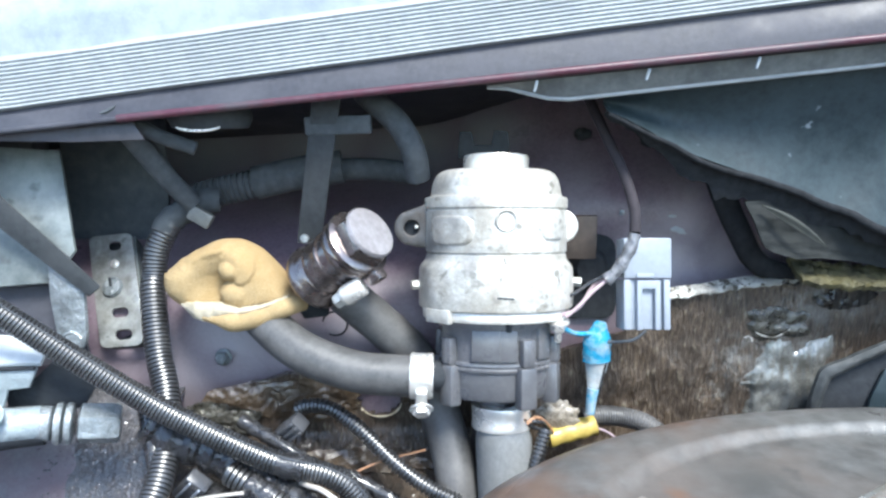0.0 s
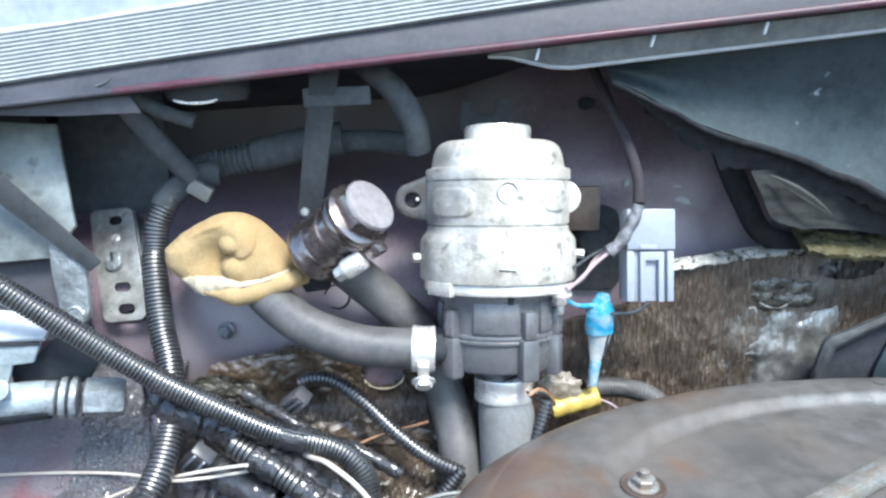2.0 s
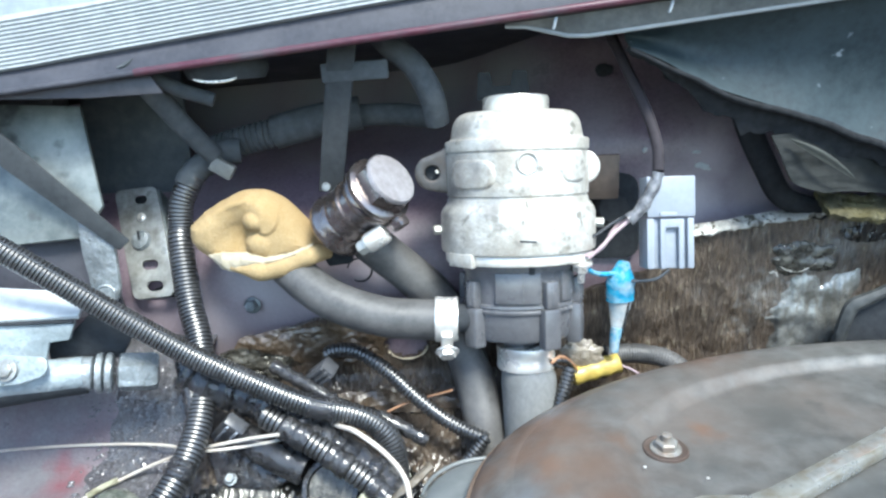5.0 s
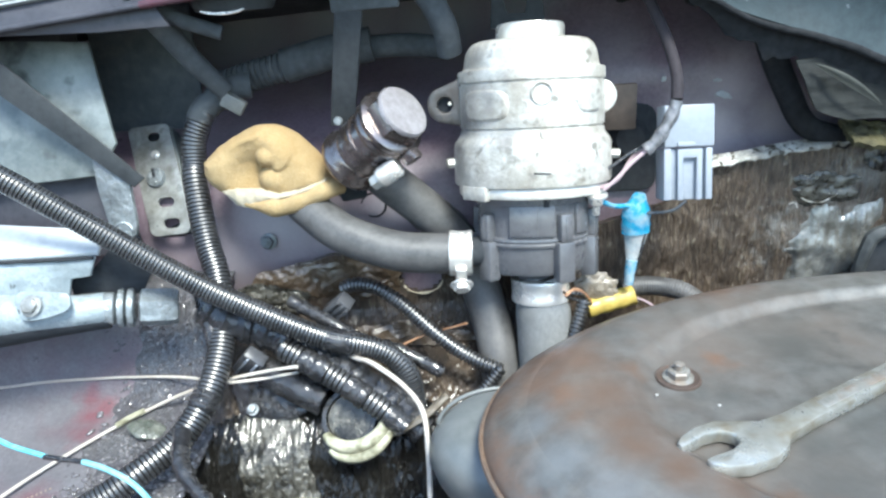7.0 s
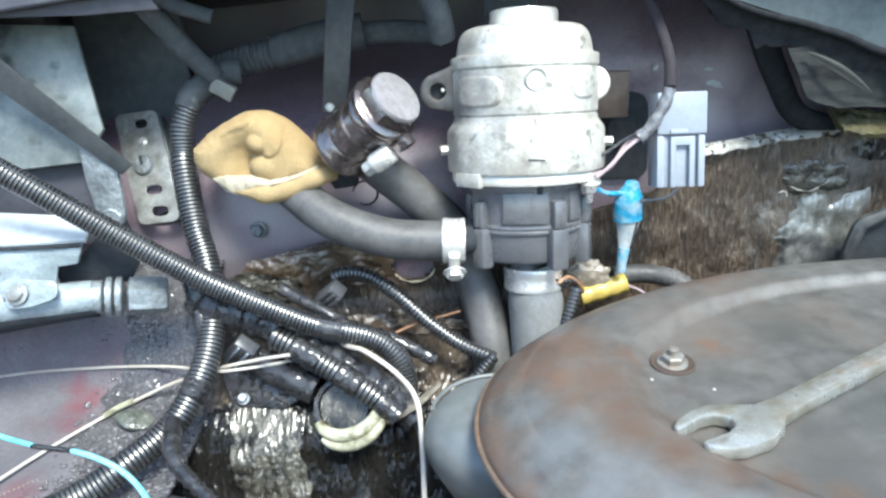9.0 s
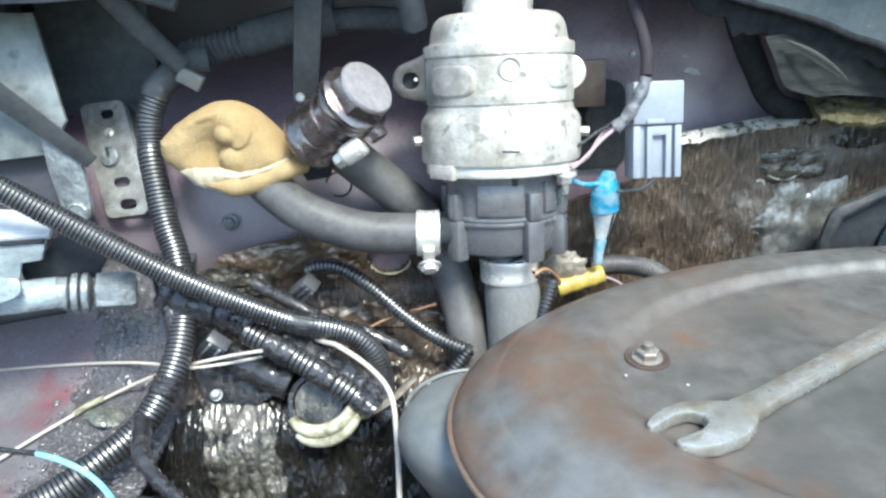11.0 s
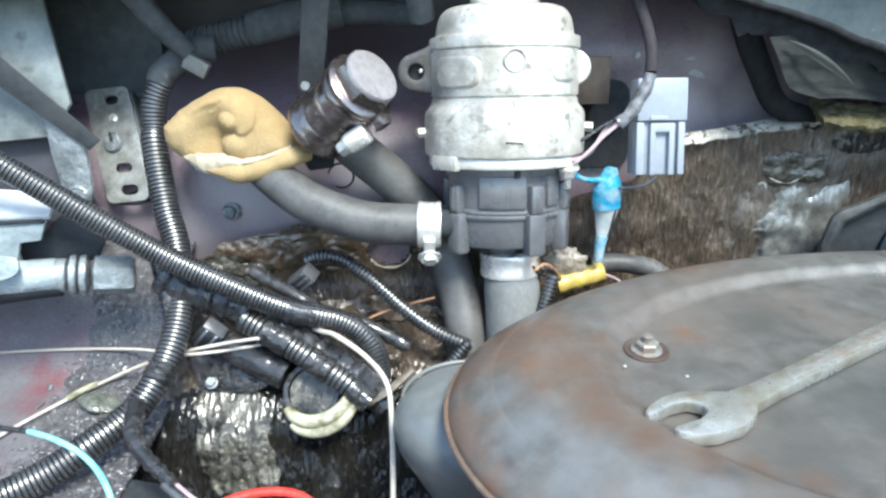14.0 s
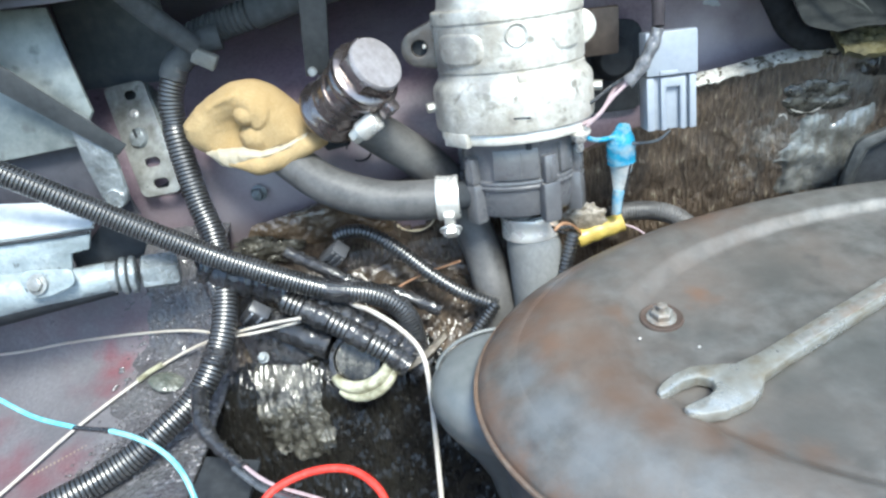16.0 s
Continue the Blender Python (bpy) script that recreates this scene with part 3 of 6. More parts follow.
part("foil_edge", loft(bmesh.new(), foil_edge, 120, 6, Vector((0, 0.0008, -0.001))), M_FOILEDGE, wall_mat, "worn silver foil along the top edge", smooth=40)


WING_RISE = [(-0.60, 0.652), (-0.10, 0.652), (-0.055, 0.6545), (-0.035, 0.6590), (-0.022, 0.6670), (-0.010, 0.6870), (0.0, 0.7060), (0.012, 0.722), (0.06, 0.738)]


def fender_point(u, v):
    x, y = -0.55 + 0.345 * u, -0.60 + 0.66 * v
    z = sum(interp(WING_RISE, y + 0.003 * k) for k in range(-2, 3)) / 5 + 0.0012 * rnd((x, y, 0), 18, 2.0)
    return Vector((x, y, z))


bm = loft(bmesh.new(), fender_point, 50, 200, Vector((0, 0, -0.004)))
solo("inner_wing", bm, M_FENDER, "scuffed dusty red painted inner wing sheet", "inner wing", kind="structure")

bm = block(bmesh.new(), (0, -0.25, 0.47), (1.12, 0.76, 0.02), None, 0.002)
solo("floor", bm, M_UNDER, "grimy dark engine bay undertray", "undertray", kind="structure")
bm = block(bmesh.new(), (-0.56, -0.25, 0.66), (0.02, 0.80, 0.42), None, 0.002)
solo("wall_left", bm, M_PAINT, "painted side panel of the engine bay", "side panel", kind="structure")
bm = block(bmesh.new(), (0.56, -0.25, 0.66), (0.02, 0.80, 0.42), None, 0.002)
solo("wall_right", bm, M_PAINT, "painted side panel of the engine bay", "side panel", kind="structure")
bm = block(bmesh.new(), (0, -0.66, 0.62), (1.14, 0.02, 0.34), None, 0.002)
solo("wall_front", bm, M_PAINT, "painted front panel of the engine bay", "front panel", kind="structure")
bm = block(bmesh.new(), (0, 0, -0.005), (400, 400, 0.01), None, 0)
solo("ground", bm, material("asphalt", (0.04, 0.04, 0.04), (0.07, 0.07, 0.068), 0.8, 0, 60, 0.5, (0.1, 0.1, 0.095), 0.5, 0.5), "grey asphalt ground under the car", "ground", kind="structure")

# cowl: the edge runs slantwise above the pump
E0, E1 = Vector((-0.42, -0.0042, 0.869)), Vector((0.50, -0.032, 0.963))


STRIP = [(-0.42, 0.0105), (-0.26, 0.012), (0.0265, 0.0195), (0.18, 0.0225), (0.5, 0.027)]


def cowl_strip(section, n=60, wob=0.0008, seal_part=False):
    """A section of (back, up) points drawn along the cowl's edge; the strip below the seal widens to one side."""
    def fn(u, v):
        b, h = section[int(round(v * (len(section) - 1)))]
        p = E0.lerp(E1, u)
        wide = interp(STRIP, p.x)
        h = wide + (h - 0.0135) * 1.3 if seal_part else h * wide / 0.0135
        return p + Vector((-0.02 * b, b, h)) + Vector((0, 1, 1)) * wob * rnd((u * 25, h * 40, 0), 1.0)
    return loft(bmesh.new(), fn, n, len(section) - 1)


def ribs():
    out = [(0.007, 0.0135)]
    for k in range(12):
        z, b = 0.0143 + 0.00165 * k, 0.00036 * k
        out += [(0.0034 + b, z), (0.0029 + b, z + 0.0004), (0.0034 + b, z + 0.0008), (0.0040 + b, z + 0.0012)]
    return out + [(0.0095, 0.0352)]


cowl = thing("cowl", E0.lerp(E1, 0.5), "dark painted cowl panel with a dull red lip", "cowl panel")
part("underside", cowl_strip([(0.0, 0.0), (0.02, 0.003), (0.06, 0.004), (0.11, 0.0), (0.22, -0.02)], 40), M_COWL, cowl)
part("front_strip", cowl_strip([(0.0005, 0.0010), (0.0015, 0.005), (0.006, 0.0135), (0.01, 0.015)], 40), M_COWL, cowl)
bm = bmesh.new()
sweep(bm, [E0.lerp(E1, 0.235 + 0.765 * k / 60) + Vector((0.0, -0.0005, 0.0017)) for k in range(61)], 0.0021, 10)
part("lip", bm, M_LIP, cowl, "thin dark red folded lip")
bm = bmesh.new()
sweep(bm, [E0.lerp(E1, 0.237 * k / 30) + Vector((0.0, -0.0005, 0.0015)) for k in range(31)], 0.0016, 10)
part("lip", bm, M_COWL, cowl, "grey worn end of the lip")
part("end_plate", quad_plate([(-0.30, -0.003, 0.886), (-0.198, -0.008, 0.892), (-0.1915, -0.007, 0.8815), (-0.231, -0.007, 0.8805), (-0.30, -0.005, 0.8815)], 0.002, 0.0006), M_COWL, cowl, "dull grey turned-down end plate")
seal = thing("weather_seal", E0.lerp(E1, 0.5) + Vector((0, 0, 0.014)), "pale grey ribbed rubber weather seal on the cowl", "seal")
part("ribbed_strip", cowl_strip(ribs(), 80, 0.0003, True), M_SEAL, seal)
part("bulb", cowl_strip([(0.0095, 0.0345), (0.0098, 0.0385), (0.0094, 0.046), (0.0110, 0.054), (0.0165, 0.0590), (0.026, 0.062), (0.024, 0.068), (0.030, 0.078), (0.05, 0.085), (0.10, 0.088), (0.2, 0.09)], 60, 0.002, True), M_TRIM, seal, "smooth blue-grey bulb of the seal")

# flange under the lip with small clips
fin = thing("wing_flange", (0.1, -0.075, 0.91), "pale folded sheet metal flange with clips", "flange")


def fin_point(u, v):
    x = -0.012 + 0.42 * u
    top = E0.lerp(E1, (x - E0.x) / (E1.x - E0.x)) + Vector((0, 0.004, -0.001))
    h = (0.0105 - 0.006 * max(0, x)) * step01(-0.012, 0.03, x) + 0.001
    return top + Vector((0, 0.004 * v, -h * v))


part("web", loft(bmesh.new(), fin_point, 40, 4, Vector((0, 0.0012, 0))), M_FIN, fin)
bm = bmesh.new()
sweep(bm, [fin_point(k / 40, 1.0) for k in range(41)], 0.0011, 8)
part("rolled_edge", bm, M_SEAL, fin, "bright rolled lower edge")
for fx in (0.012, 0.068, 0.122):
    top = E0.lerp(E1, (fx - E0.x) / (E1.x - E0.x))
    part("clip", block(bmesh.new(), top + Vector((0, 0.001, -0.004)), (0.0014, 0.002, 0.0060), pose(0, 0, 0, 0, 14, 0), 0.0004), M_TRIM, fin)

# big blue-grey panel on the right, its black edge painting grime and shade
WING_LOW = [(0.052, -0.006, 0.8965), (0.067, -0.007, 0.890), (0.099, -0.003, 0.874), (0.144, 0.001, 0.859), (0.193, 0.0016, 0.841), (0.217, -0.002, 0.829), (0.40, 0.01, 0.77)]
low = spline(WING_LOW, 0.008)


def wing_point(u, v):
    i = u * (len(low) - 1)
    a = low[int(i)].lerp(low[min(int(i) + 1, len(low) - 1)], i - int(i))
    b = fin_point(min(1.0, max(0.05, (a.x + 0.012) / 0.42)), 1.0) + Vector((0, 0.004, 0.002))
    p = a.lerp(b, v)
    return p + Vector((0, 0.012 * math.sin(v * math.pi) + 0.002 * rnd(p, 30, 1.0), 0))


wing = thing("wing", (0.2, 0.0, 0.85), "blue-grey sheet metal wing panel under the cowl", "wing panel")
part("sheet", loft(bmesh.new(), wing_point, 60, 24, Vector((0, 0.002, 0))), M_WING, wing)


# ragged band, black for grime and for the shade below the edge
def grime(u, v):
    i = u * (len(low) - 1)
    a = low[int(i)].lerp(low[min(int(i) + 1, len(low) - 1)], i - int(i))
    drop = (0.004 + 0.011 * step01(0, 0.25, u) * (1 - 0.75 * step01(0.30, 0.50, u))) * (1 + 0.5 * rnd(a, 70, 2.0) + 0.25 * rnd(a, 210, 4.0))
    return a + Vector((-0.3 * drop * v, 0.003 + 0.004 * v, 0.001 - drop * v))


part("grime_shade_edge", loft(bmesh.new(), grime, 240, 8, Vector((0, 0.0012, 0))), M_SHADE_GRIME, wing, "soft black band of grime and shade along the lower edge")
part("edge_shade_rim", sweep(bmesh.new(), [q + Vector((0, 0.0, -0.001 + 0.002 * rnd(q, 50))) for q in low], lambda f, s: 0.0012 + 0.0028 * f, 10), M_SHADE_GRIME, wing, "black rim of grime and shade along the edge")


# ---- pump ----
PUMP = Vector((-0.0055, -0.003, 0.790))
LEAN = pose(0, 0, 0, -10, 0, 0)
PUMP_DEEP = 0.90


def pump_rev(profile, sides=64):
    return revolve(bmesh.new(), PUMP, [(r, z - PUMP.z) for r, z in profile], sides, 1.0, PUMP_DEEP, LEAN)


def on_pump(a, r, z):
    """A place on the pump's side at the angle a (0 right, -90 towards the front)."""
    a = radians(a)
    return PUMP + LEAN.to_3x3() @ Vector((math.cos(a) * r, math.sin(a) * r * PUMP_DEEP, z - PUMP.z))


def pump_turn(a):
    """The turn of a block that stands on the pump's side at the angle a, its x outwards."""
    return LEAN @ pose(0, 0, 0, 0, 0, math.degrees(math.atan2(math.sin(radians(a)) / PUMP_DEEP, math.cos(radians(a)))))


pump = thing("coolant_pump", (PUMP.x, PUMP.y, 0.735), "electric coolant pump of stained aluminium and black plastic", "pump")
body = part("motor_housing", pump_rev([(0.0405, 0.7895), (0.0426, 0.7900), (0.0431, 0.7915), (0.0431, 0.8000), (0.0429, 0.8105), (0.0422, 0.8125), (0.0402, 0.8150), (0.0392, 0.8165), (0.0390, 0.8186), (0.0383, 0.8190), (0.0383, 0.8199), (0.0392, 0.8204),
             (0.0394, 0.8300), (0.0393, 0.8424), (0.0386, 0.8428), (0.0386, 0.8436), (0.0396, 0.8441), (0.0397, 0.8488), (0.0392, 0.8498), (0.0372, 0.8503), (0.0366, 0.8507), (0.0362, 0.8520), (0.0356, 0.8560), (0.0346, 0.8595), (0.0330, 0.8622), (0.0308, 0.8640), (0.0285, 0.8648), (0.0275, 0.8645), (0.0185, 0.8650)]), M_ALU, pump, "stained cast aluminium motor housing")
part("cap", pump_rev([(0.0178, 0.8640), (0.0183, 0.8655), (0.0183, 0.8718), (0.0176, 0.8732), (0.0150, 0.8738), (0.0100, 0.8738)], 40), M_BRIGHT, body, "bright round cap on top")
part("flange_ring", pump_rev([(0.0385, 0.7838), (0.0403, 0.7840), (0.0408, 0.7848), (0.0408, 0.7886), (0.0402, 0.7894), (0.0385, 0.7896)]), M_FLANGE, body, "pale cream machined flange")
ear_hole = on_pump(180, 0.0468, 0.8325) + Vector((0, -0.006, 0))
hole_ring = [(math.cos(radians(a)) * 0.0042, math.sin(radians(a)) * 0.0042) for a in range(0, 360, 20)]
arc = [(math.cos(radians(a)) * 0.0098, math.sin(radians(a)) * 0.0098) for a in range(120, 265, 12)]
ear = prism(bmesh.new(), [*arc, (0.018, -0.0135), (0.024, 0.028), (0.0195, 0.0300), (0.0120, 0.0192), (0.0060, 0.0125)], ear_hole + Vector((0, 0.010, 0)), (1, 0, 0), (0, 0.17, 1), 0.010, 0.0012, [hole_ring])
part("mounting_ear", ear, M_ALU_GRIME_SHADE, body, "greasy cast ear with a bolt hole, shade in its colour")
part("ear_hole", revolve(bmesh.new(), ear_hole + Vector((0, 0.005, 0)), [(0.0048, 0.0), (0.0048, 0.002)], 20, m=aim((0, 1, 0))), M_DARK, body)
part("ear_stud", revolve(bmesh.new(), ear_hole + Vector((0.0026, 0.0035, 0.0018)), [(0.0012, 0.0), (0.0012, 0.0016), (0.0007, 0.0022)], 12, m=aim((0, -1, 0.1))), M_BRIGHT, body)
far_ear = on_pump(0, 0.0362, 0.8335) + Vector((0, -0.006, 0))
arc = [(math.cos(radians(a)) * 0.0092, math.sin(radians(a)) * 0.0092) for a in range(-90, 91, 15)]
part("mounting_ear", prism(bmesh.new(), [(-0.012, -0.0115), *arc, (-0.012, 0.0115)], far_ear + Vector((0, 0.010, 0)), (1, 0, 0), (0, 0.17, 1), 0.010, 0.0016), M_ALU, body)


def pump_pad(ac, da, zc, dz, n=40, rings=9):
    """A raised rounded pad that follows the pump's side."""
    bm = bmesh.new()
    rows = []
    for j in range(1, rings + 1):
        f = j / rings
        row = []
        for k in range(n):
            th = 2 * math.pi * k / n
            cx, cz = math.cos(th), math.sin(th)
            cx, cz = math.copysign(abs(cx) ** 0.6, cx), math.copysign(abs(cz) ** 0.6, cz)
            row.append(bm.verts.new(on_pump(ac + da * cx * f, 0.0389 + 0.0018 * (1 - f ** 14), zc + dz * cz * f)))
        rows.append(row)
    for p0, p1 in zip(rows, rows[1:]):
        for k in range(n):
            bm.faces.new((p0[k], p0[(k + 1) % n], p1[(k + 1) % n], p1[k]))
    bm.faces.new(rows[0])
    return bm


part("oval_pad", pump_pad(-133, 24, 0.8318, 0.0082), M_ALU, body)
part("oval_pad", pump_pad(-44, 15, 0.8345, 0.0082), M_ALU, body)
part("cast_tab", block(bmesh.new(), on_pump(-140, 0.0412, 0.7868), (0.0035, 0.0175, 0.0072), pump_turn(-140), 0.0005), M_ALU, body)
part("cast_lug", block(bmesh.new(), on_pump(-84, 0.0394, 0.8142), (0.0026, 0.0050, 0.0085), pump_turn(-84), 0.0006), M_ALU, body)
part("cast_mark", block(bmesh.new(), on_pump(-87, 0.0430, 0.7975), (0.0008, 0.0085, 0.0008), pump_turn(-87) @ pose(0, 0, 0, -4, 0, 0), 0.0002), M_DARK, body)
part("round_boss", revolve(bmesh.new(), on_pump(-86, 0.0394, 0.8370), [(0.0058, -0.001), (0.0058, 0.0005), (0.0053, 0.0010), (0.0045, 0.0005), (0.0040, -0.0006)], 24, m=aim((0.06, -1, 0.17))), M_ALU, body)
for ang, z in ((186, 0.8018), (-6, 0.8035)):
    part("side_screw", bolt(bmesh.new(), on_pump(ang, 0.0420, z), (math.copysign(1, math.cos(radians(ang))), -0.3, 0), 0.0028, 0.0055), M_STEEL, body)
black = part("impeller_housing", pump_rev([(0.0350, 0.7840), (0.0338, 0.7836), (0.0336, 0.7800), (0.0312, 0.7795), (0.0310, 0.7622), (0.0322, 0.7616), (0.0324, 0.7604), (0.0318, 0.7598), (0.0318, 0.7590), (0.0324, 0.7584), (0.0322, 0.7572), (0.0306, 0.7566), (0.0302, 0.7430), (0.0290, 0.7412), (0.0120, 0.7405)]), M_PUMPPL, pump, "black ribbed plastic impeller housing")
for ang in (-142, -64, -20, 35, 100, 155):
    lug = bmesh.new()
    rot = pump_turn(ang)
    block(lug, on_pump(ang, 0.0320, 0.7675), (0.0080, 0.0072, 0.0150), rot, 0.0014)
    block(lug, on_pump(ang, 0.0322, 0.7490), (0.0082, 0.0102, 0.0225), rot, 0.0018)
    block(lug, on_pump(ang, 0.0362, 0.7675), (0.0010, 0.0022, 0.0125), rot, 0.0004)
    part("lug", lug, M_PUMPPL, black)
for a0, w in ((-103, 0.0150), (-84, 0.0120), (-40, 0.0100)):
    part("facet", block(bmesh.new(), on_pump(a0, 0.0312, 0.7715), (0.0030, w, 0.0165), pump_turn(a0), 0.0005), M_PUMPPL, black)
part("outlet_neck", pump_rev([(0.0098, 0.7410), (0.0092, 0.7395), (0.0090, 0.7340), (0.0100, 0.7335), (0.0100, 0.7315), (0.0092, 0.7310), (0.0092, 0.7230)], 28), M_PUMPPL, black)
# spout darker than its plastic: the shade there is in its colour
part("inlet_spout", tube([(-0.028, -0.020, 0.757), (-0.040, -0.023, 0.756), (-0.062, -0.024, 0.756)], 0.0080, 20), M_DARK, black)
part("notch", block(bmesh.new(), on_pump(-82, 0.0334, 0.7815), (0.003, 0.0028, 0.0048), pump_turn(-82), 0.0003), M_DARK, black)
part("flange_bolt", bolt(bmesh.new(), on_pump(-35, 0.0392, 0.7838), (0, 0.1, -1), 0.0046, 0.0056, 0.0058, 0.006), M_BRIGHT, pump, "bright flange bolt")
part("rear_bracket", block(bmesh.new(), (0.043, 0.026, 0.823), (0.026, 0.004, 0.026), None, 0.0008), M_BRKT, pump, "dull brown mounting bracket")
part("top_bracket", prism(bmesh.new(), [(-0.016, 0), (0.016, 0), (0.014, 0.016), (0.006, 0.017), (0.004, 0.008), (-0.006, 0.008), (-0.008, 0.016), (-0.015, 0.016)], (-0.010, 0.045, 0.868), (1, 0, 0), (0, 0.1, 1), 0.002, 0.0004), M_STRAP, pump)

# hoses and clamps round the pump
hose = solo("outlet_hose", tube([(-0.0028, -0.0115, 0.7335), (-0.0015, -0.014, 0.725), (0.000, -0.022, 0.700), (0.000, -0.032, 0.670), (-0.006, -0.045, 0.62), (-0.008, -0.055, 0.56)], lambda f, s: 0.0148 + 0.0012 * step01(0.012, 0.02, s), 28), M_GREYHOSE,
            "thick grey rubber hose under the pump", "hose")
clampthing = thing("hose_clamp", (-0.005, -0.012, 0.730), "dull steel band clamp round the grey hose", "hose clamp", "hose clamps")
part("band", revolve(bmesh.new(), (-0.0018, -0.0128, 0.7282), [(0.0140, -0.0065), (0.0168, -0.0065), (0.0171, -0.005), (0.0167, -0.003), (0.0167, 0.003), (0.0171, 0.005), (0.0168, 0.0065), (0.0100, 0.0067)], 40, m=LEAN), M_BRIGHT, clampthing)
solo("inlet_hose", tube([(-0.144, 0.006, 0.787), (-0.135, -0.004, 0.7805), (-0.113, -0.017, 0.768), (-0.085, -0.023, 0.759), (-0.062, -0.024, 0.7565), (-0.0405, -0.024, 0.756)], 0.0112, 28), M_RUBBER,
     "black rubber hose from the foam plug to the pump", "hose")
clampthing = thing("worm_clamp", (-0.054, -0.024, 0.745), "bright worm drive clamp on the inlet hose", "hose clamp", "hose clamps")
mx = aim((1, 0.0, -0.02))
part("band", revolve(bmesh.new(), (-0.0465, -0.024, 0.7562), [(0.0113, -0.0062), (0.0122, -0.0062), (0.0126, -0.005), (0.0122, -0.003), (0.0122, 0.003), (0.0126, 0.005), (0.0122, 0.0062), (0.0113, 0.0062)], 36, m=mx), M_BRIGHT, clampthing)
part("screw_housing", block(bmesh.new(), (-0.0465, -0.0350, 0.7485), (0.0062, 0.005, 0.010), pose(0, 0, 0, 20, 0, 0), 0.0012), M_BRIGHT, clampthing)
part("screw_head", bolt(bmesh.new(), (-0.0465, -0.0345, 0.7420), (0.05, -0.75, -0.65), 0.0046, 0.004, 0.0064), M_BRIGHT, clampthing)
solo("return_hose", tube([(-0.098, 0.000, 0.803), (-0.084, 0.004, 0.788), (-0.066, 0.008, 0.770), (-0.050, 0.009, 0.752), (-0.038, 0.002, 0.726), (-0.030, -0.010, 0.702), (-0.026, -0.025, 0.676), (-0.022, -0.045, 0.62), (-0.02, -0.06, 0.56)], 0.0118, 24), M_RUBBER,
     "dark rubber hose passing behind the pump inlet", "hose")

# union with the hexagon cap
fit = thing("pipe_union", (-0.100, -0.003, 0.806), "dull chromed pipe union with a hexagon cap", "pipe union")
a, b = Vector((-0.0735, -0.0235, 0.8345)), Vector((-0.1040, -0.004, 0.8070))
ax = (a - b).normalized()
mu = aim(ax)
L = (a - b).length
part("barrel", revolve(bmesh.new(), b, [(0.0150, -0.004), (0.0182, -0.004), (0.0190, -0.0025), (0.0190, 0.0), (0.0182, 0.0015), (0.0172, 0.003), (0.0168, L * 0.14), (0.0160, L * 0.16), (0.0158, L * 0.60), (0.0120, L * 0.9)], 48, m=mu), M_CHROME, fit)
part("collar", revolve(bmesh.new(), b, [(0.0150, L * 0.60), (0.0176, L * 0.61), (0.0184, L * 0.64), (0.0184, L * 0.69), (0.0176, L * 0.72), (0.0186, L * 0.74), (0.0190, L * 0.77), (0.0188, L * 0.81), (0.0170, L * 0.84), (0.0140, L * 0.85)], 48, m=mu), M_CHROME, fit)
part("hexagon_cap", revolve(bmesh.new(), b, [(0.0166, L * 0.83), (0.0166, L * 0.97), (0.0160, L * 1.01), (0.0140, L * 1.02)], 6, m=mu @ pose(0, 0, 0, 0, 0, 25)), M_CHROME, fit, "worn hexagon cap")
part("cap_face", revolve(bmesh.new(), b, [(0.0148, L * 1.0), (0.0148, L * 1.03), (0.0140, L * 1.055), (0.0120, L * 1.062)], 36, m=mu), M_HEXTOP, fit, "pale worn face of the cap")
clampthing = thing("worm_clamp", (-0.078, -0.019, 0.800), "steel worm drive clamp round the pipe union", "hose clamp", "hose clamps")
part("band", revolve(bmesh.new(), b, [(0.0158, L * 0.20), (0.0168, L * 0.20), (0.0172, L * 0.22), (0.0168, L * 0.25), (0.0168, L * 0.40), (0.0172, L * 0.43), (0.0168, L * 0.45), (0.0158, L * 0.45)], 40, m=mu), M_CHROME, clampthing)
c0, c1 = Vector((-0.0950, -0.0265, 0.7960)), Vector((-0.0640, -0.0290, 0.8165))
cd = (c1 - c0).normalized()
part("screw_housing", revolve(bmesh.new(), c0.lerp(c1, 0.28), [(0.0052, 0), (0.0056, 0.001), (0.0056, 0.011), (0.0050, 0.012)], 16, m=aim(cd)), M_BRIGHT, clampthing)
part("screw_head", bolt(bmesh.new(), c0.lerp(c1, 0.28), -cd, 0.0042, 0.006, 0.005), M_STEEL, clampthing)
part("lug", block(bmesh.new(), c0.lerp(c1, 0.82), (0.008, 0.006, 0.009), mu, 0.0015), M_CHROME, clampthing)


# ---- foam plug ----
foam = thing("foam_plug", (-0.16, 0.01, 0.780), "crumpled yellow foam sheet wrapped round a hose end", "foam")
FOAM_C = Vector((-0.1568, 0.010, 0.7973))
FOAM_EDGE = spline([(x, 0, z) for x, z in ((-0.0370, 0.0085), (-0.0363, -0.0015), (-0.0270, -0.0110), (-0.0150, -0.0172), (0.0078, -0.0200), (0.0217, -0.0158), (0.0330, -0.0122), (0.0395, -0.0070),
             (0.0380, -0.0020), (0.0335, 0.0045), (0.0271, 0.0138), (0.0187, 0.0221), (0.0085, 0.0276), (-0.0040, 0.0277), (-0.0176, 0.0220), (-0.0283, 0.0154), (-0.0370, 0.0085))], 0.0008)[:-1]


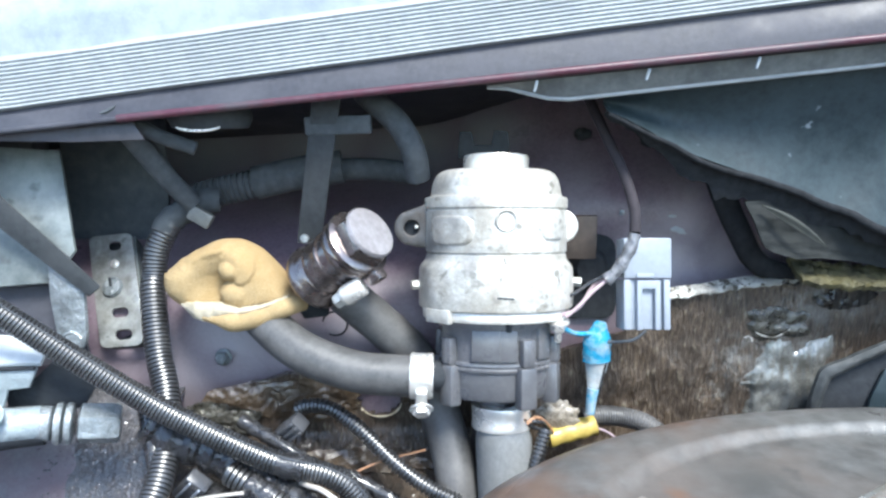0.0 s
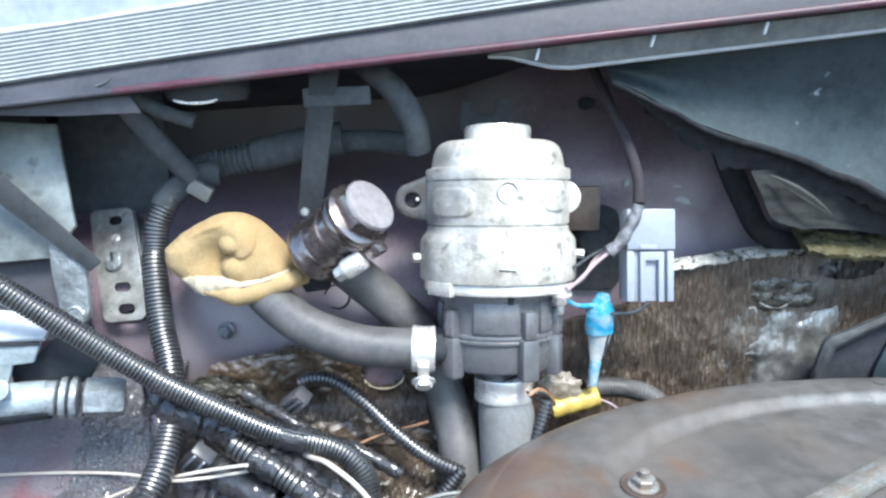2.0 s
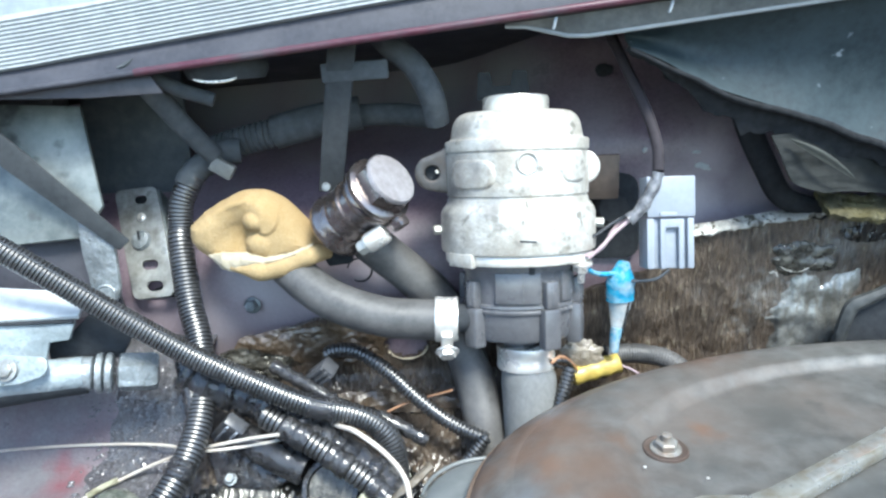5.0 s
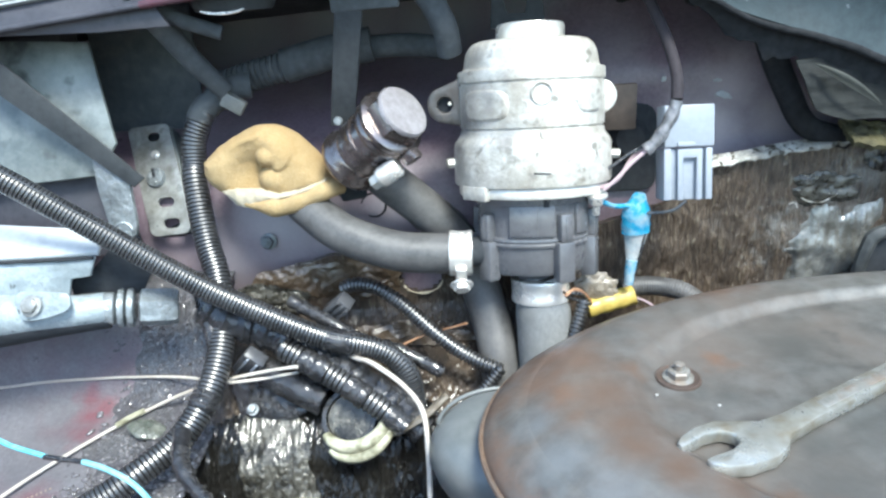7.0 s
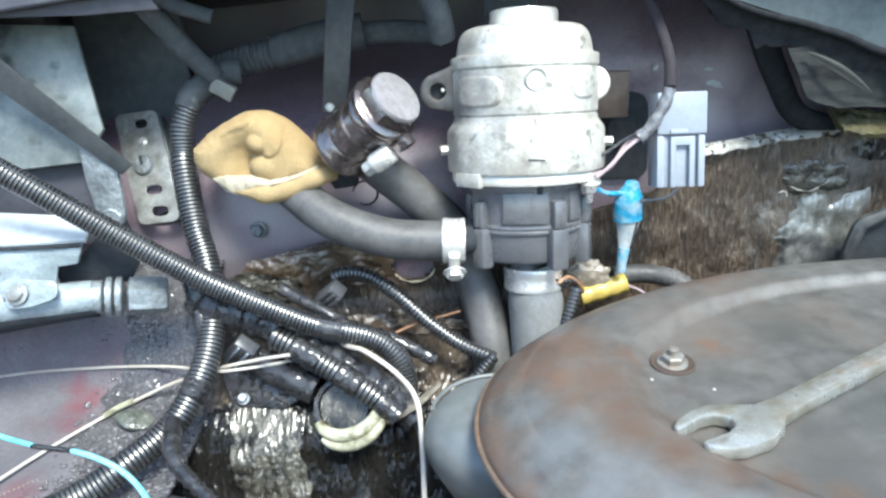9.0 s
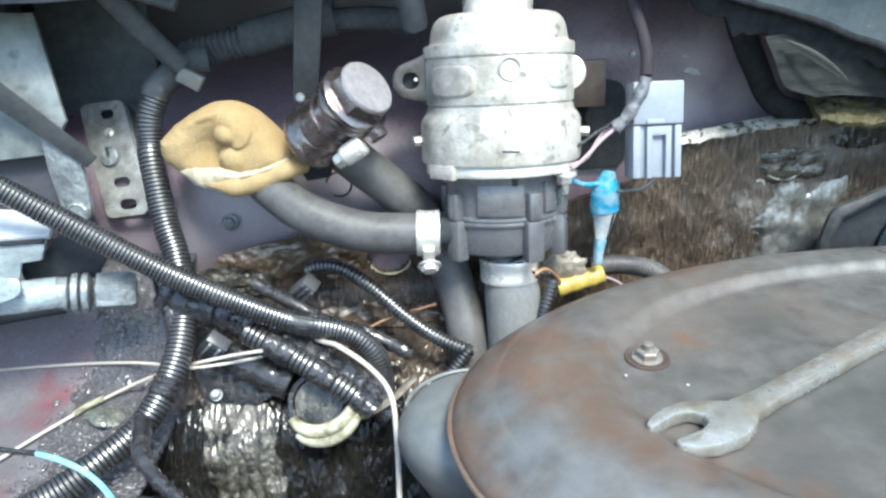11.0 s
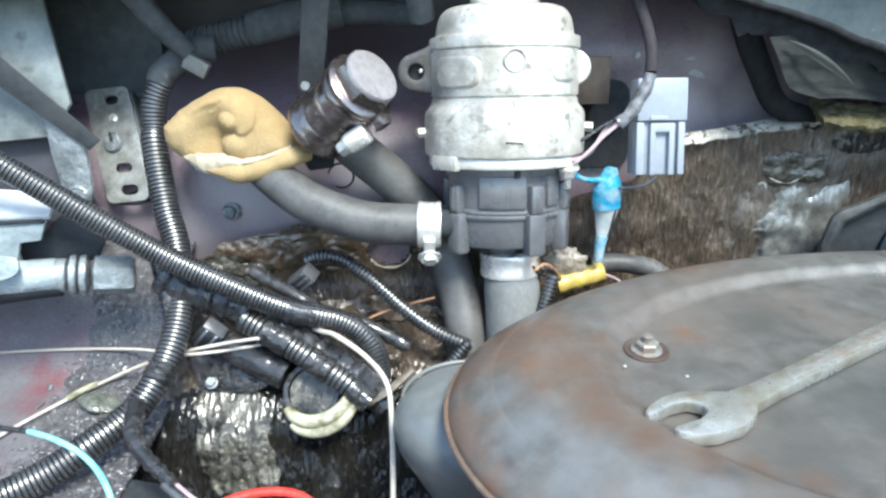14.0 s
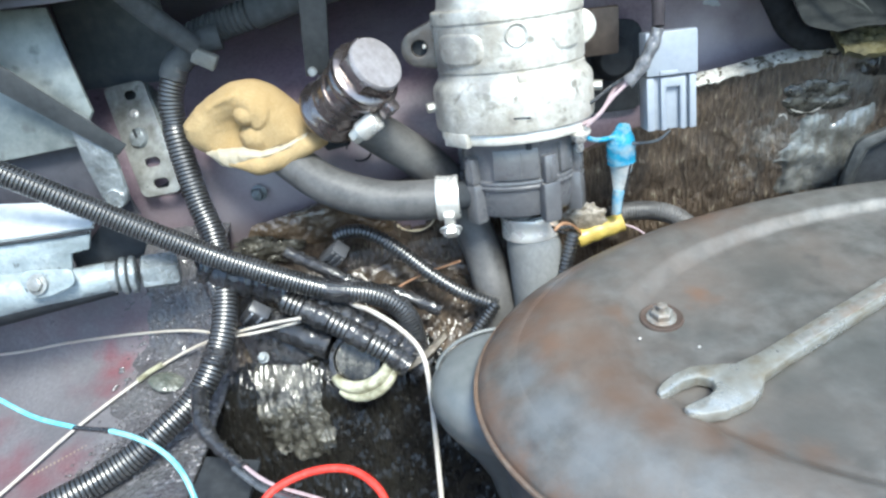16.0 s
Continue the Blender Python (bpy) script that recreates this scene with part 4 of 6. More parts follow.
def foam_lump(centre, radii, turn, seed, wave=0.16):
    bm = bmesh.new()
    bmesh.ops.create_icosphere(bm, subdivisions=5, radius=1.0)
    for v in bm.verts:
        p = v.co.copy()
        k = 1 + wave * rnd(p, 1.7, seed) + wave * 0.3 * rnd(p, 5, seed)
        v.co = Vector(centre) + pose(0, 0, 0, 0, turn, 0).to_3x3() @ Vector((p.x * radii[0] * k, p.y * radii[1], p.z * radii[2] * k)) + p * 0.0004 * rnd(p, 25, seed)
    return bm


def foam_height(x, z, f):
    """How far the sheet stands out at a place whose share of the way to the outline is f."""
    base = 0.0190 * math.sqrt(max(0.0, 1 - f ** 5)) - 0.10 * max(0.0, x - 0.018)
    hollow = 0.0090 * math.exp(-((x + 0.002) / 0.015) ** 2 - ((z - 0.004) / 0.0145) ** 2) * (1 - step01(0.002, 0.010, x))
    roll = 0.0022 * math.exp(-(((x + 0.006) * 0.35 - (z - 0.0235)) / 0.0026) ** 2) * step01(-0.026, -0.010, x)
    hood = 0.0011 * (1 - step01(-0.0008, 0.0012, math.hypot(x - 0.0095, (z - 0.0160) * 0.85) - 0.0085))
    h = base + roll * (1 - step01(0.0, 0.006, x)) - hollow + hood
    for cx, cz, rx, rz in ((0.0048, 0.0126, 0.0080, 0.0066), (0.0066, -0.0006, 0.0098, 0.0086)):
        q = 1 - ((x - cx) / rx) ** 2 - ((z - cz) / rz) ** 2
        if q > 0:
            lobe = 0.0112 + 0.0096 * math.sqrt(q)
            h = 0.5 * (h + lobe + math.sqrt((h - lobe) ** 2 + 0.0000008))
    return h


main = bmesh.new()
fringe = []
for i, q in enumerate(FOAM_EDGE):
    torn = step01(0.000, -0.020, q.x) * step01(0.000, 0.012, q.z)
    fringe.append(q * (1 + 0.012 * rnd(q, 130, 4) + torn * 0.030 * max(0.0, rnd(q, 420, 9))))
mid = Vector((-0.002, 0, 0.006))
rows = []
for side, count in ((-1, 60), (1, 10)):
    for j in range(count + 1):
        f = j / count if side < 0 else 1 - j / count
        if side > 0 and j == 0:
            continue
        f = max(0.015, f)
        row = []
        for q in fringe:
            w = mid.lerp(q, math.sin(f * math.pi / 2) ** 0.85 if side < 0 else f)
            g = math.sin(f * math.pi / 2) ** 0.85 if side < 0 else f
            out = foam_height(w.x, w.z, g) if side < 0 else -0.016 * math.sqrt(1 - f ** 3)
            out += 0.0002 * rnd(w, 260, 2) + 0.0003 * rnd(w, 90, 6)
            row.append(main.verts.new(FOAM_C + Vector((w.x, -out, w.z))))
        rows.append(row)
for r0, r1 in zip(rows, rows[1:]):
    for k in range(len(fringe)):
        main.faces.new((r0[k], r0[(k + 1) % len(fringe)], r1[(k + 1) % len(fringe)], r1[k]))
main.faces.new(rows[0])
main.faces.new(rows[-1])
part("folded_sheet", main, M_FOAM, foam, smooth=80)
edge = [(-0.170, -0.0090, 0.7855), (-0.158, -0.0110, 0.7835), (-0.147, -0.0120, 0.7828), (-0.136, -0.0120, 0.7855), (-0.126, -0.0110, 0.7895), (-0.1195, -0.0085, 0.7913), (-0.1135, -0.002, 0.7905)]
part("turned_edge", sweep(bmesh.new(), spline(edge, 0.001), lambda f, s: 0.0016 + 0.0038 * step01(0, 0.35, f) - 0.0014 * step01(0.90, 1.0, f) + 0.0003 * math.sin(s * 420), 18), M_FOAM, foam, "thick turned-out foam edge")


def skin(u, v):
    x = -0.182 + 0.062 * u
    top = interp([(-0.182, 0.7915), (-0.172, 0.7930), (-0.158, 0.7930), (-0.148, 0.7900), (-0.136, 0.7920), (-0.1195, 0.7975)], x)
    deep = interp([(-0.182, 0.0012), (-0.174, 0.0085), (-0.164, 0.0110), (-0.155, 0.0065), (-0.146, 0.0030), (-0.130, 0.0018), (-0.1195, 0.0010)], x)
    y = interp([(-0.182, -0.0030), (-0.172, -0.0105), (-0.158, -0.0120), (-0.140, -0.0138), (-0.128, -0.0135), (-0.1195, -0.0105)], x)
    z = top - deep * v + 0.0006 * rnd((x, v * 0.01, 0), 300, 3)
    return Vector((x, y - 0.0012 * math.sin(math.pi * v) + 0.0006 * rnd((x, z, 0), 260, 1), z))


part("skin_line", loft(bmesh.new(), skin, 70, 8, Vector((0, 0.0040, 0))), M_FOAMLINE, foam, "pale torn skin along the fold", smooth=60)

# ---- air cleaner ----
LC, LA, LB = Vector((0.205, -0.134, 0)), 0.242, 0.137


def lid_rev(profile, sides=160):
    bm = bmesh.new()
    rings = []
    for r, z in profile:
        rings.append([bm.verts.new(LC + Vector((math.cos(2 * math.pi * k / sides) * (LA - (1 - r) * 0.20), math.sin(2 * math.pi * k / sides) * (LB - (1 - r) * 0.12), z))) for k in range(sides)])
    for a, b in zip(rings, rings[1:]):
        for k in range(sides):
            bm.faces.new((a[k], a[(k + 1) % sides], b[(k + 1) % sides], b[k]))
    bm.faces.new(rings[-1])
    return bm


air = thing("air_cleaner", (LC.x, LC.y, 0.64), "round air cleaner with a rusty grey steel lid", "air cleaner")
part("can", lid_rev([(0.93, 0.60), (0.955, 0.66), (0.965, 0.712), (0.95, 0.714)]), M_LIDSIDE, air, "blue-grey steel can")
LID = [(0.906, 0.7290), (0.898, 0.7297), (0.885, 0.7309), (0.870, 0.7322), (0.850, 0.7335), (0.83, 0.7344), (0.80, 0.7350), (0.76, 0.7352), (0.700, 0.7352)]
LID += [(0.700 - 0.070 * i / 14, 0.7302 + 0.0050 * (0.5 + 0.5 * math.cos(math.pi * i / 14))) for i in range(1, 15)]
LID += [(0.50, 0.7301), (0.4, 0.7302), (0.3, 0.7302)]
lid = part("lid", lid_rev(LID), M_LID, air, "rust-stained steel lid")
part("rim_band", lid_rev([(0.972, 0.7125), (0.995, 0.7125), (1.0, 0.715), (0.994, 0.7185), (0.975, 0.7212), (0.95, 0.7245), (0.93, 0.7268), (0.906, 0.7290)]), M_LID, air, "brownish sloping edge of the lid")
bm = bmesh.new()
sweep(bm, [LC + Vector((math.cos(a) * (LA + 0.0005), math.sin(a) * (LB + 0.0005), 0.7145)) for a in [2 * math.pi * k / 160 for k in range(161)]], 0.0014, 8, False)
part("rolled_rim", bm, M_RIM, air, "worn rusty rolled rim")
SPECKS = [(0.0327, -0.2042, 0.7295), (0.0286, -0.1916, 0.7285), (0.0361, -0.1281, 0.7325), (0.0497, -0.2019, 0.7290), (0.0586, -0.1371, 0.7332), (0.0895, -0.2058, 0.7300)]
AB = Vector((0.0490, -0.1128, 0.7310))
part("bolt_dimple", revolve(bmesh.new(), AB, [(0.0098, -0.0010), (0.0096, 0.0002), (0.0090, 0.0004), (0.0084, 0.0001), (0.0078, -0.0002), (0.004, -0.0002)], 40), M_DIMPLE, air)
part("centre_bolt", bolt(bmesh.new(), AB + Vector((0, 0, -0.0004)), (0, -0.05, 1), 0.0050, 0.0046, 0.0066, 0.0028), M_BOLT, air, "worn hexagon bolt")
part("rim_clip", block(bmesh.new(), (0.221, -0.002, 0.7235), (0.010, 0.004, 0.006), None, 0.001), M_BRIGHT, air, "bright rim clip")

for x, y, z in SPECKS:
    part("speck", revolve(bmesh.new(), (x, y, z), [(0.0007, 0.0), (0.0006, 0.0003), (0.0002, 0.0004)], 10), M_BRIGHT, air)

sn = thing("intake_snorkel", (-0.045, -0.10, 0.66), "smoky grey plastic intake snorkel beside the air cleaner", "intake")
part("duct", revolve(bmesh.new(), (-0.026, -0.108, 0.0), [(0.008, 0.600), (0.014, 0.630), (0.0230, 0.652), (0.0320, 0.669), (0.0385, 0.6815), (0.0408, 0.6885), (0.0402, 0.6945), (0.0372, 0.6998), (0.0320, 0.7042), (0.0250, 0.7066), (0.0150, 0.7076), (0.0060, 0.7078)], 64, 0.9, 0.86), M_FUNNEL, sn)
part("moulded_lip", part_ring(Vector((-0.026, -0.108, 0.7035)), Matrix.Identity(4), 0.0322, 0.0011, 40, 175, 40, 0.95), M_FUNNEL, sn, "pale moulded lip")

# spanner on the lid
sp = thing("spanner", (0.075, -0.155, 0.7318), "worn open-ended steel spanner lying on the lid", "spanner")
outline = [(0.3000, -0.0007), (0.0180, -0.0007), (0.0072, 0.0005), (-0.0009, 0.0059), (-0.0075, 0.0097), (-0.0162, 0.0106), (-0.0234, 0.0095), (-0.0281, 0.0074), (-0.0286, 0.0045), (-0.0243, 0.0045), (-0.0162, 0.0052), (-0.0095, 0.0036), (-0.0067, -0.0005),
           (-0.0086, -0.0043), (-0.0144, -0.0056), (-0.0221, -0.0045), (-0.0263, -0.0045), (-0.0266, -0.0077), (-0.0234, -0.0113), (-0.0153, -0.0151), (-0.0040, -0.0169), (0.0045, -0.0149), (0.0108, -0.0110), (0.0270, -0.0101), (0.3000, -0.0101)]
so = Vector((0.0622, -0.1557, 0.7308))
part("body", prism(bmesh.new(), outline, so, (0.857, 0.514, 0), (-0.514, 0.857, 0), 0.0058, 0.0012), M_WRENCH, sp, smooth=30)
part("handle_groove", block(bmesh.new(), so + Vector((0.857, 0.514, 0)) * 0.155 + Vector((-0.514, 0.857, 0)) * -0.006 + Vector((0, 0, 0.0058)), (0.24, 0.0046, 0.0006), pose(0, 0, 0, 0, 0, math.degrees(math.atan2(0.514, 0.857))), 0.0002), M_BOLT, sp)

# ---- bracket assembly beside the conduit ----
BO = Vector((-0.2410, 0.0190, 0.7555))
BX, BY = Vector((0.027, -0.002, 0.003)), Vector((-0.020, 0.040, 0.060))
bx, by = BX.normalized(), (BY - BX.normalized() * BY.dot(BX.normalized())).normalized()
bn = bx.cross(by)
if bn.y > 0:
    bn = -bn


def on_bracket(x, y, off=0.0):
    return BO + bx * (x - 0.21 * y) + by * y + bn * off


slot = thing("slotted_bracket", BO, "zinc plated steel bracket with slots and screws", "bracket")
skew = lambda pts: [(x - 0.21 * y, y) for x, y in pts]
outline = rounded(skew([(0.0, 0.0), (0.027, 0.0), (0.028, 0.040), (0.027, 0.074), (-0.002, 0.074), (-0.001, 0.03)]), 0.005)
holes = [skew(h) for h in (stadium(0.0155, 0.0075, 0.011, 0.0062), stadium(0.0145, 0.0215, 0.011, 0.0060), stadium(0.0150, 0.0660, 0.009, 0.0062))]
part("plate", prism(bmesh.new(), outline, BO, bx, by, 0.0018, 0.0004, holes), M_ZINC, slot, "zinc plate with oval slots")
part("folded_flange", prism(bmesh.new(), [(0.002, 0), (0.074, 0), (0.068, 0.012), (0.006, 0.012)], on_bracket(0.0285, 0, 0.0), by - bx * 0.21, -bn, 0.0016, 0.0004), M_PLATE, slot)
part("screw", revolve(bmesh.new(), on_bracket(0.0115, 0.0380, 0.0005), [(0.0066, 0), (0.0066, 0.002), (0.0056, 0.0036), (0.002, 0.0040)], 24, m=aim(bn)), M_CAST, slot)
part("screw_slot", block(bmesh.new(), on_bracket(0.0115, 0.0380, 0.0044), (0.0016, 0.0005, 0.0115), None, 0.0001), M_DARK, slot)
part("small_screw", revolve(bmesh.new(), on_bracket(0.0140, 0.0535, 0.0005), [(0.0030, 0), (0.0030, 0.002), (0.0018, 0.003)], 16, m=aim(bn)), M_BRIGHT, slot)
part("backing", prism(bmesh.new(), skew([(0.001, 0.002), (0.026, 0.002), (0.026, 0.072), (0.001, 0.072)]), BO - bn * 0.010, bx, by, 0.002, 0.0003), M_DARK, slot)

box = thing("heater_box", (-0.30, 0.01, 0.74), "dull galvanised sheet metal box beside the bulkhead", "metal box")


part("side_plate", quad_plate([(-0.40, 0.028, 0.882), (-0.258, 0.028, 0.874), (-0.2455, 0.016, 0.816), (-0.2575, 0.009, 0.799), (-0.40, -0.008, 0.793)], 0.003), M_PLATE, box, "pale galvanised plate")
part("lower_recess", quad_plate([(-0.42, 0.012, 0.810), (-0.255, 0.014, 0.806), (-0.240, 0.004, 0.752), (-0.42, 0.000, 0.745)], 0.003), M_COWL, box)
part("support_arm", prism(bmesh.new(), rounded([(-0.0125, 0.0560), (-0.0020, 0.0500), (0.0075, 0.0315), (0.0080, 0.0000), (0.0040, -0.0065), (-0.0050, -0.0065), (-0.0085, 0.0000), (-0.0120, 0.0250)], 0.005), (-0.2450, 0.0, 0.7684), (1, 0.02, 0), (0, 0.12, 1), 0.004, 0.0012), M_CAST, box, "grimy cast support arm")
part("arm_bolt", revolve(bmesh.new(), (-0.2450, -0.0040, 0.7684), [(0.0062, 0), (0.0062, 0.0010), (0.0054, 0.0018), (0.0046, 0.0012), (0.0026, 0.0014)], 20, m=aim((0.05, -1, 0.12))), M_CAST, box)
part("strap", quad_plate([(-0.330, 0.004, 0.902), (-0.2270, -0.002, 0.8000), (-0.2340, -0.003, 0.7945), (-0.345, 0.002, 0.888)], 0.0016), M_STRAP, box, "dark flat diagonal strap")
# added plate that stands for hazy shade beside the box
part("haze_plate", quad_plate([(-0.290, 0.086, 0.912), (-0.2185, 0.084, 0.890), (-0.2185, 0.080, 0.780), (-0.285, 0.076, 0.765)], 0.003), M_RECESS, box, "blue-grey plate standing for the hazy shade behind the bracket")
part("back_shell", block(bmesh.new(), (-0.370, 0.066, 0.805), (0.16, 0.02, 0.16), None, 0.003), M_COWL, box)

# painted ledge with the casting below it
led = thing("painted_ledge", (-0.32, -0.035, 0.76), "white painted folded ledge with an oily casting below", "ledge")
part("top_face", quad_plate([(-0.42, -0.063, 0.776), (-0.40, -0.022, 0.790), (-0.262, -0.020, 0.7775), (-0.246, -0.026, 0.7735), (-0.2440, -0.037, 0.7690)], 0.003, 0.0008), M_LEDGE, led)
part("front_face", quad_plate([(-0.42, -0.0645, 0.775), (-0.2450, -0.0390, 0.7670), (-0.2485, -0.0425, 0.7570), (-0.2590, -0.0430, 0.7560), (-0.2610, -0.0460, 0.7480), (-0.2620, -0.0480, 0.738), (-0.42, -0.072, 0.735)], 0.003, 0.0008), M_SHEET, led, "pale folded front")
part("gap_line", sweep(bmesh.new(), spline([(-0.42, -0.0660, 0.7745), (-0.33, -0.0530, 0.7705), (-0.2455, -0.0400, 0.7668)], 0.004), 0.0011, 8), M_DARK, led, "black gap under the ledge")
part("casting", sweep(bmesh.new(), spline([(-0.42, -0.060, 0.738), (-0.34, -0.056, 0.739), (-0.287, -0.051, 0.739), (-0.262, -0.047, 0.738), (-0.245, -0.041, 0.737)], 0.004), lambda f, s: 0.0155 - 0.0065 * step01(0.5, 0.95, f), 20), M_SHEET, led, "oily aluminium casting")
# second, black sweep paints oil and the contact shade below the casting
part("grime_shade_line", sweep(bmesh.new(), spline([(-0.42, -0.058, 0.7335), (-0.34, -0.054, 0.7345), (-0.287, -0.049, 0.7345), (-0.262, -0.045, 0.7345), (-0.245, -0.039, 0.7340)], 0.004), lambda f, s: 0.0158 - 0.0062 * step01(0.5, 0.95, f), 20), M_DARK, led, "oily black underside with contact shade in its colour")
part("casting_bolt", bolt(bmesh.new(), (-0.272, -0.0615, 0.7495), (0.0, -0.85, 0.5), 0.0042, 0.0030, 0.0058), M_ZINC, led)
part("washer_tab", prism(bmesh.new(), rounded([(-0.011, -0.005), (-0.006, -0.0085), (0.010, -0.006), (0.019, -0.0045), (0.019, 0.0045), (0.006, 0.008), (-0.006, 0.008)], 0.004), (-0.272, -0.0585, 0.7482), (1, 0.15, 0.02), (0, -0.5, -0.85), -0.002, 0.0006), M_SHEET, led)
part("dark_bracket", quad_plate([(-0.2667, -0.034, 0.7530), (-0.2559, -0.032, 0.7540), (-0.2430, -0.028, 0.7660), (-0.2230, -0.024, 0.7511), (-0.2294, -0.026, 0.7400), (-0.2663, -0.034, 0.7300)], 0.003, 0.0006), M_DARK, led, "black bracket behind")

uf = thing("hydraulic_fitting", (-0.23, -0.035, 0.722), "oily steel pipe fitting with a hexagon nut", "pipe fitting")
f0, f1 = Vector((-0.252, -0.043, 0.7375)), Vector((-0.2105, -0.0290, 0.7310))
fd = (f1 - f0)
mf = aim(fd)
FL = fd.length
part("pipe", revolve(bmesh.new(), f0, [(0.0085, -0.006), (0.0090, 0), (0.0092, FL * 0.26), (0.0080, FL * 0.28)], 28, m=mf), M_CAST, uf)
for k in range(2):
    part("ring", revolve(bmesh.new(), f0 + fd * (0.30 + 0.11 * k), [(0.0080, 0), (0.0108, 0.0006), (0.0112, 0.002), (0.0106, 0.0036), (0.0080, 0.0042)], 28, m=mf), M_CAST, uf)
part("hexagon_nut", revolve(bmesh.new(), f0 + fd * 0.56, [(0.0090, 0), (0.0108, 0.001), (0.0108, FL * 0.42), (0.0096, FL * 0.46)], 6, m=mf @ pose(0, 0, 0, 0, 0, 20)), M_CAST, uf, "worn hexagon nut")

# ---- conduits ----
G = "corrugated conduits"


def split_conduit(pts, r, pitch, depth, sides, turn, label, base, slit=True):
    """A ribbed conduit that is slit along one side, with the slit's raised edge."""
    ob = thing("conduit", base, label, "conduit", G)
    part("ribbed_sleeve", corrugated(pts, r, pitch, depth, sides), M_CONDUIT, ob)
    if not slit:
        return ob
    run = spline(pts, 0.003)
    edge = []
    for k, q in enumerate(run):
        d = (run[min(k + 1, len(run) - 1)] - run[max(k - 1, 0)]).normalized()
        side = d.cross(Vector((0, 1, 0))).normalized()
        other = d.cross(side)
        edge.append(q + (side * math.cos(turn) + other * math.sin(turn)) * (r + 0.0002))
    part("slit_edge", sweep(bmesh.new(), edge, 0.0006, 8), M_CONDUIT, ob, "raised edge of the slit")
    return ob


long_run = [(-0.320, -0.060, 0.858), (-0.285, -0.055, 0.826), (-0.268, -0.052, 0.812), (-0.236, -0.046, 0.785), (-0.199, -0.041, 0.7555), (-0.172, -0.040, 0.738), (-0.128, -0.040, 0.7155), (-0.096, -0.039, 0.7055), (-0.081, -0.041, 0.694), (-0.076, -0.045, 0.678), (-0.078, -0.050, 0.665)]
ob = split_conduit(long_run, 0.0064, 0.0021, 0.0009, 14, 0.5, "long glossy black corrugated conduit crossing the bay", (-0.199, -0.041, 0.749))
part("tape_turn", sweep(bmesh.new(), spline(long_run, 0.001)[246:262], lambda f, s: 0.0068 + 0.0003 * math.sin(s * 1500), 16), M_TAPE, ob, "turn of black tape")
thick_run = [(-0.199, 0.036, 0.832), (-0.2065, 0.029, 0.815), (-0.2075, 0.024, 0.800), (-0.2065, 0.018, 0.790), (-0.200, 0.003, 0.760), (-0.192, -0.010, 0.739), (-0.186, -0.030, 0.716), (-0.187, -0.054, 0.696), (-0.197, -0.079, 0.679), (-0.214, -0.099, 0.671), (-0.234, -0.116, 0.664), (-0.260, -0.135, 0.662), (-0.30, -0.16, 0.660)]
ob = split_conduit(thick_run, 0.0074, 0.0024, 0.0010, 16, 2.4, "thick black corrugated conduit hanging down the bulkhead", (-0.197, -0.079, 0.672), False)
part("torn_tape", sweep(bmesh.new(), spline(thick_run, 0.001)[177:188], lambda f, s: 0.0079 + 0.0005 * math.sin(s * 1700), 16), M_TAPE, ob, "torn turns of black tape")
solo("taped_harness", tube([(-0.172, 0.044, 0.843), (-0.182, 0.041, 0.842), (-0.199, 0.036, 0.832), (-0.2035, 0.0325, 0.824)], lambda f, s: 0.0078 + 0.0004 * math.sin(s * 900), 16), M_HAZED_GREY, "black taped wiring harness above the conduit", "harness")
solo("conduit", corrugated([(-0.120, -0.006, 0.7275), (-0.112, -0.005, 0.730), (-0.099, -0.007, 0.729), (-0.083, -0.013, 0.720), (-0.063, -0.023, 0.705), (-0.045, -0.030, 0.694), (-0.026, -0.037, 0.688)], 0.0044, 0.0024, 0.0010, 12), M_CONDUIT,
     "thin black corrugated conduit arching over the mat", "conduit", G)
solo("conduit", corrugated([(-0.026, -0.038, 0.6905), (-0.034, -0.043, 0.683), (-0.043, -0.049, 0.674), (-0.050, -0.056, 0.664)], 0.0036, 0.0024, 0.0009, 12), M_CONDUIT,
     "short black corrugated conduit beside the snorkel", "conduit", G)
solo("conduit", corrugated([(0.046, -0.002, 0.721), (0.058, 0.000, 0.7215), (0.070, 0.000, 0.7205), (0.082, -0.005, 0.719), (0.094, -0.013, 0.712)], 0.0058, 0.0016, 0.0004, 16), M_RUBBER,
     "black ribbed conduit vanishing behind the lid", "conduit", G)
solo("conduit", corrugated([(0.022, -0.022, 0.724), (0.019, -0.026, 0.715), (0.015, -0.031, 0.705), (0.012, -0.035, 0.695)], 0.0040, 0.0024, 0.0009, 12), M_CONDUIT,
     "small black corrugated conduit beside the grey hose", "conduit", G)
harn = thing("wiring_loom", (-0.14, -0.03, 0.70), "oily black wrapped wiring loom under the conduit", "harness")
part("loom", sweep(bmesh.new(), spline([(-0.196, -0.022, 0.728), (-0.183, -0.025, 0.720), (-0.164, -0.025, 0.713), (-0.142, -0.029, 0.703), (-0.115, -0.038, 0.689), (-0.086, -0.049, 0.674), (-0.070, -0.056, 0.662)], 0.002), lambda f, s: 0.0115 - 0.0015 * f + 0.0008 * math.sin(s * 520) + 0.0005 * math.sin(s * 1310), 18), M_TAPE, harn)
part("open_conduit", corrugated([(-0.150, -0.039, 0.708), (-0.135, -0.043, 0.7005), (-0.115, -0.049, 0.690), (-0.094, -0.056, 0.678), (-0.080, -0.061, 0.668)], 0.0068, 0.0030, 0.0013, 14), M_CONDUIT, harn, "split corrugated sleeve")
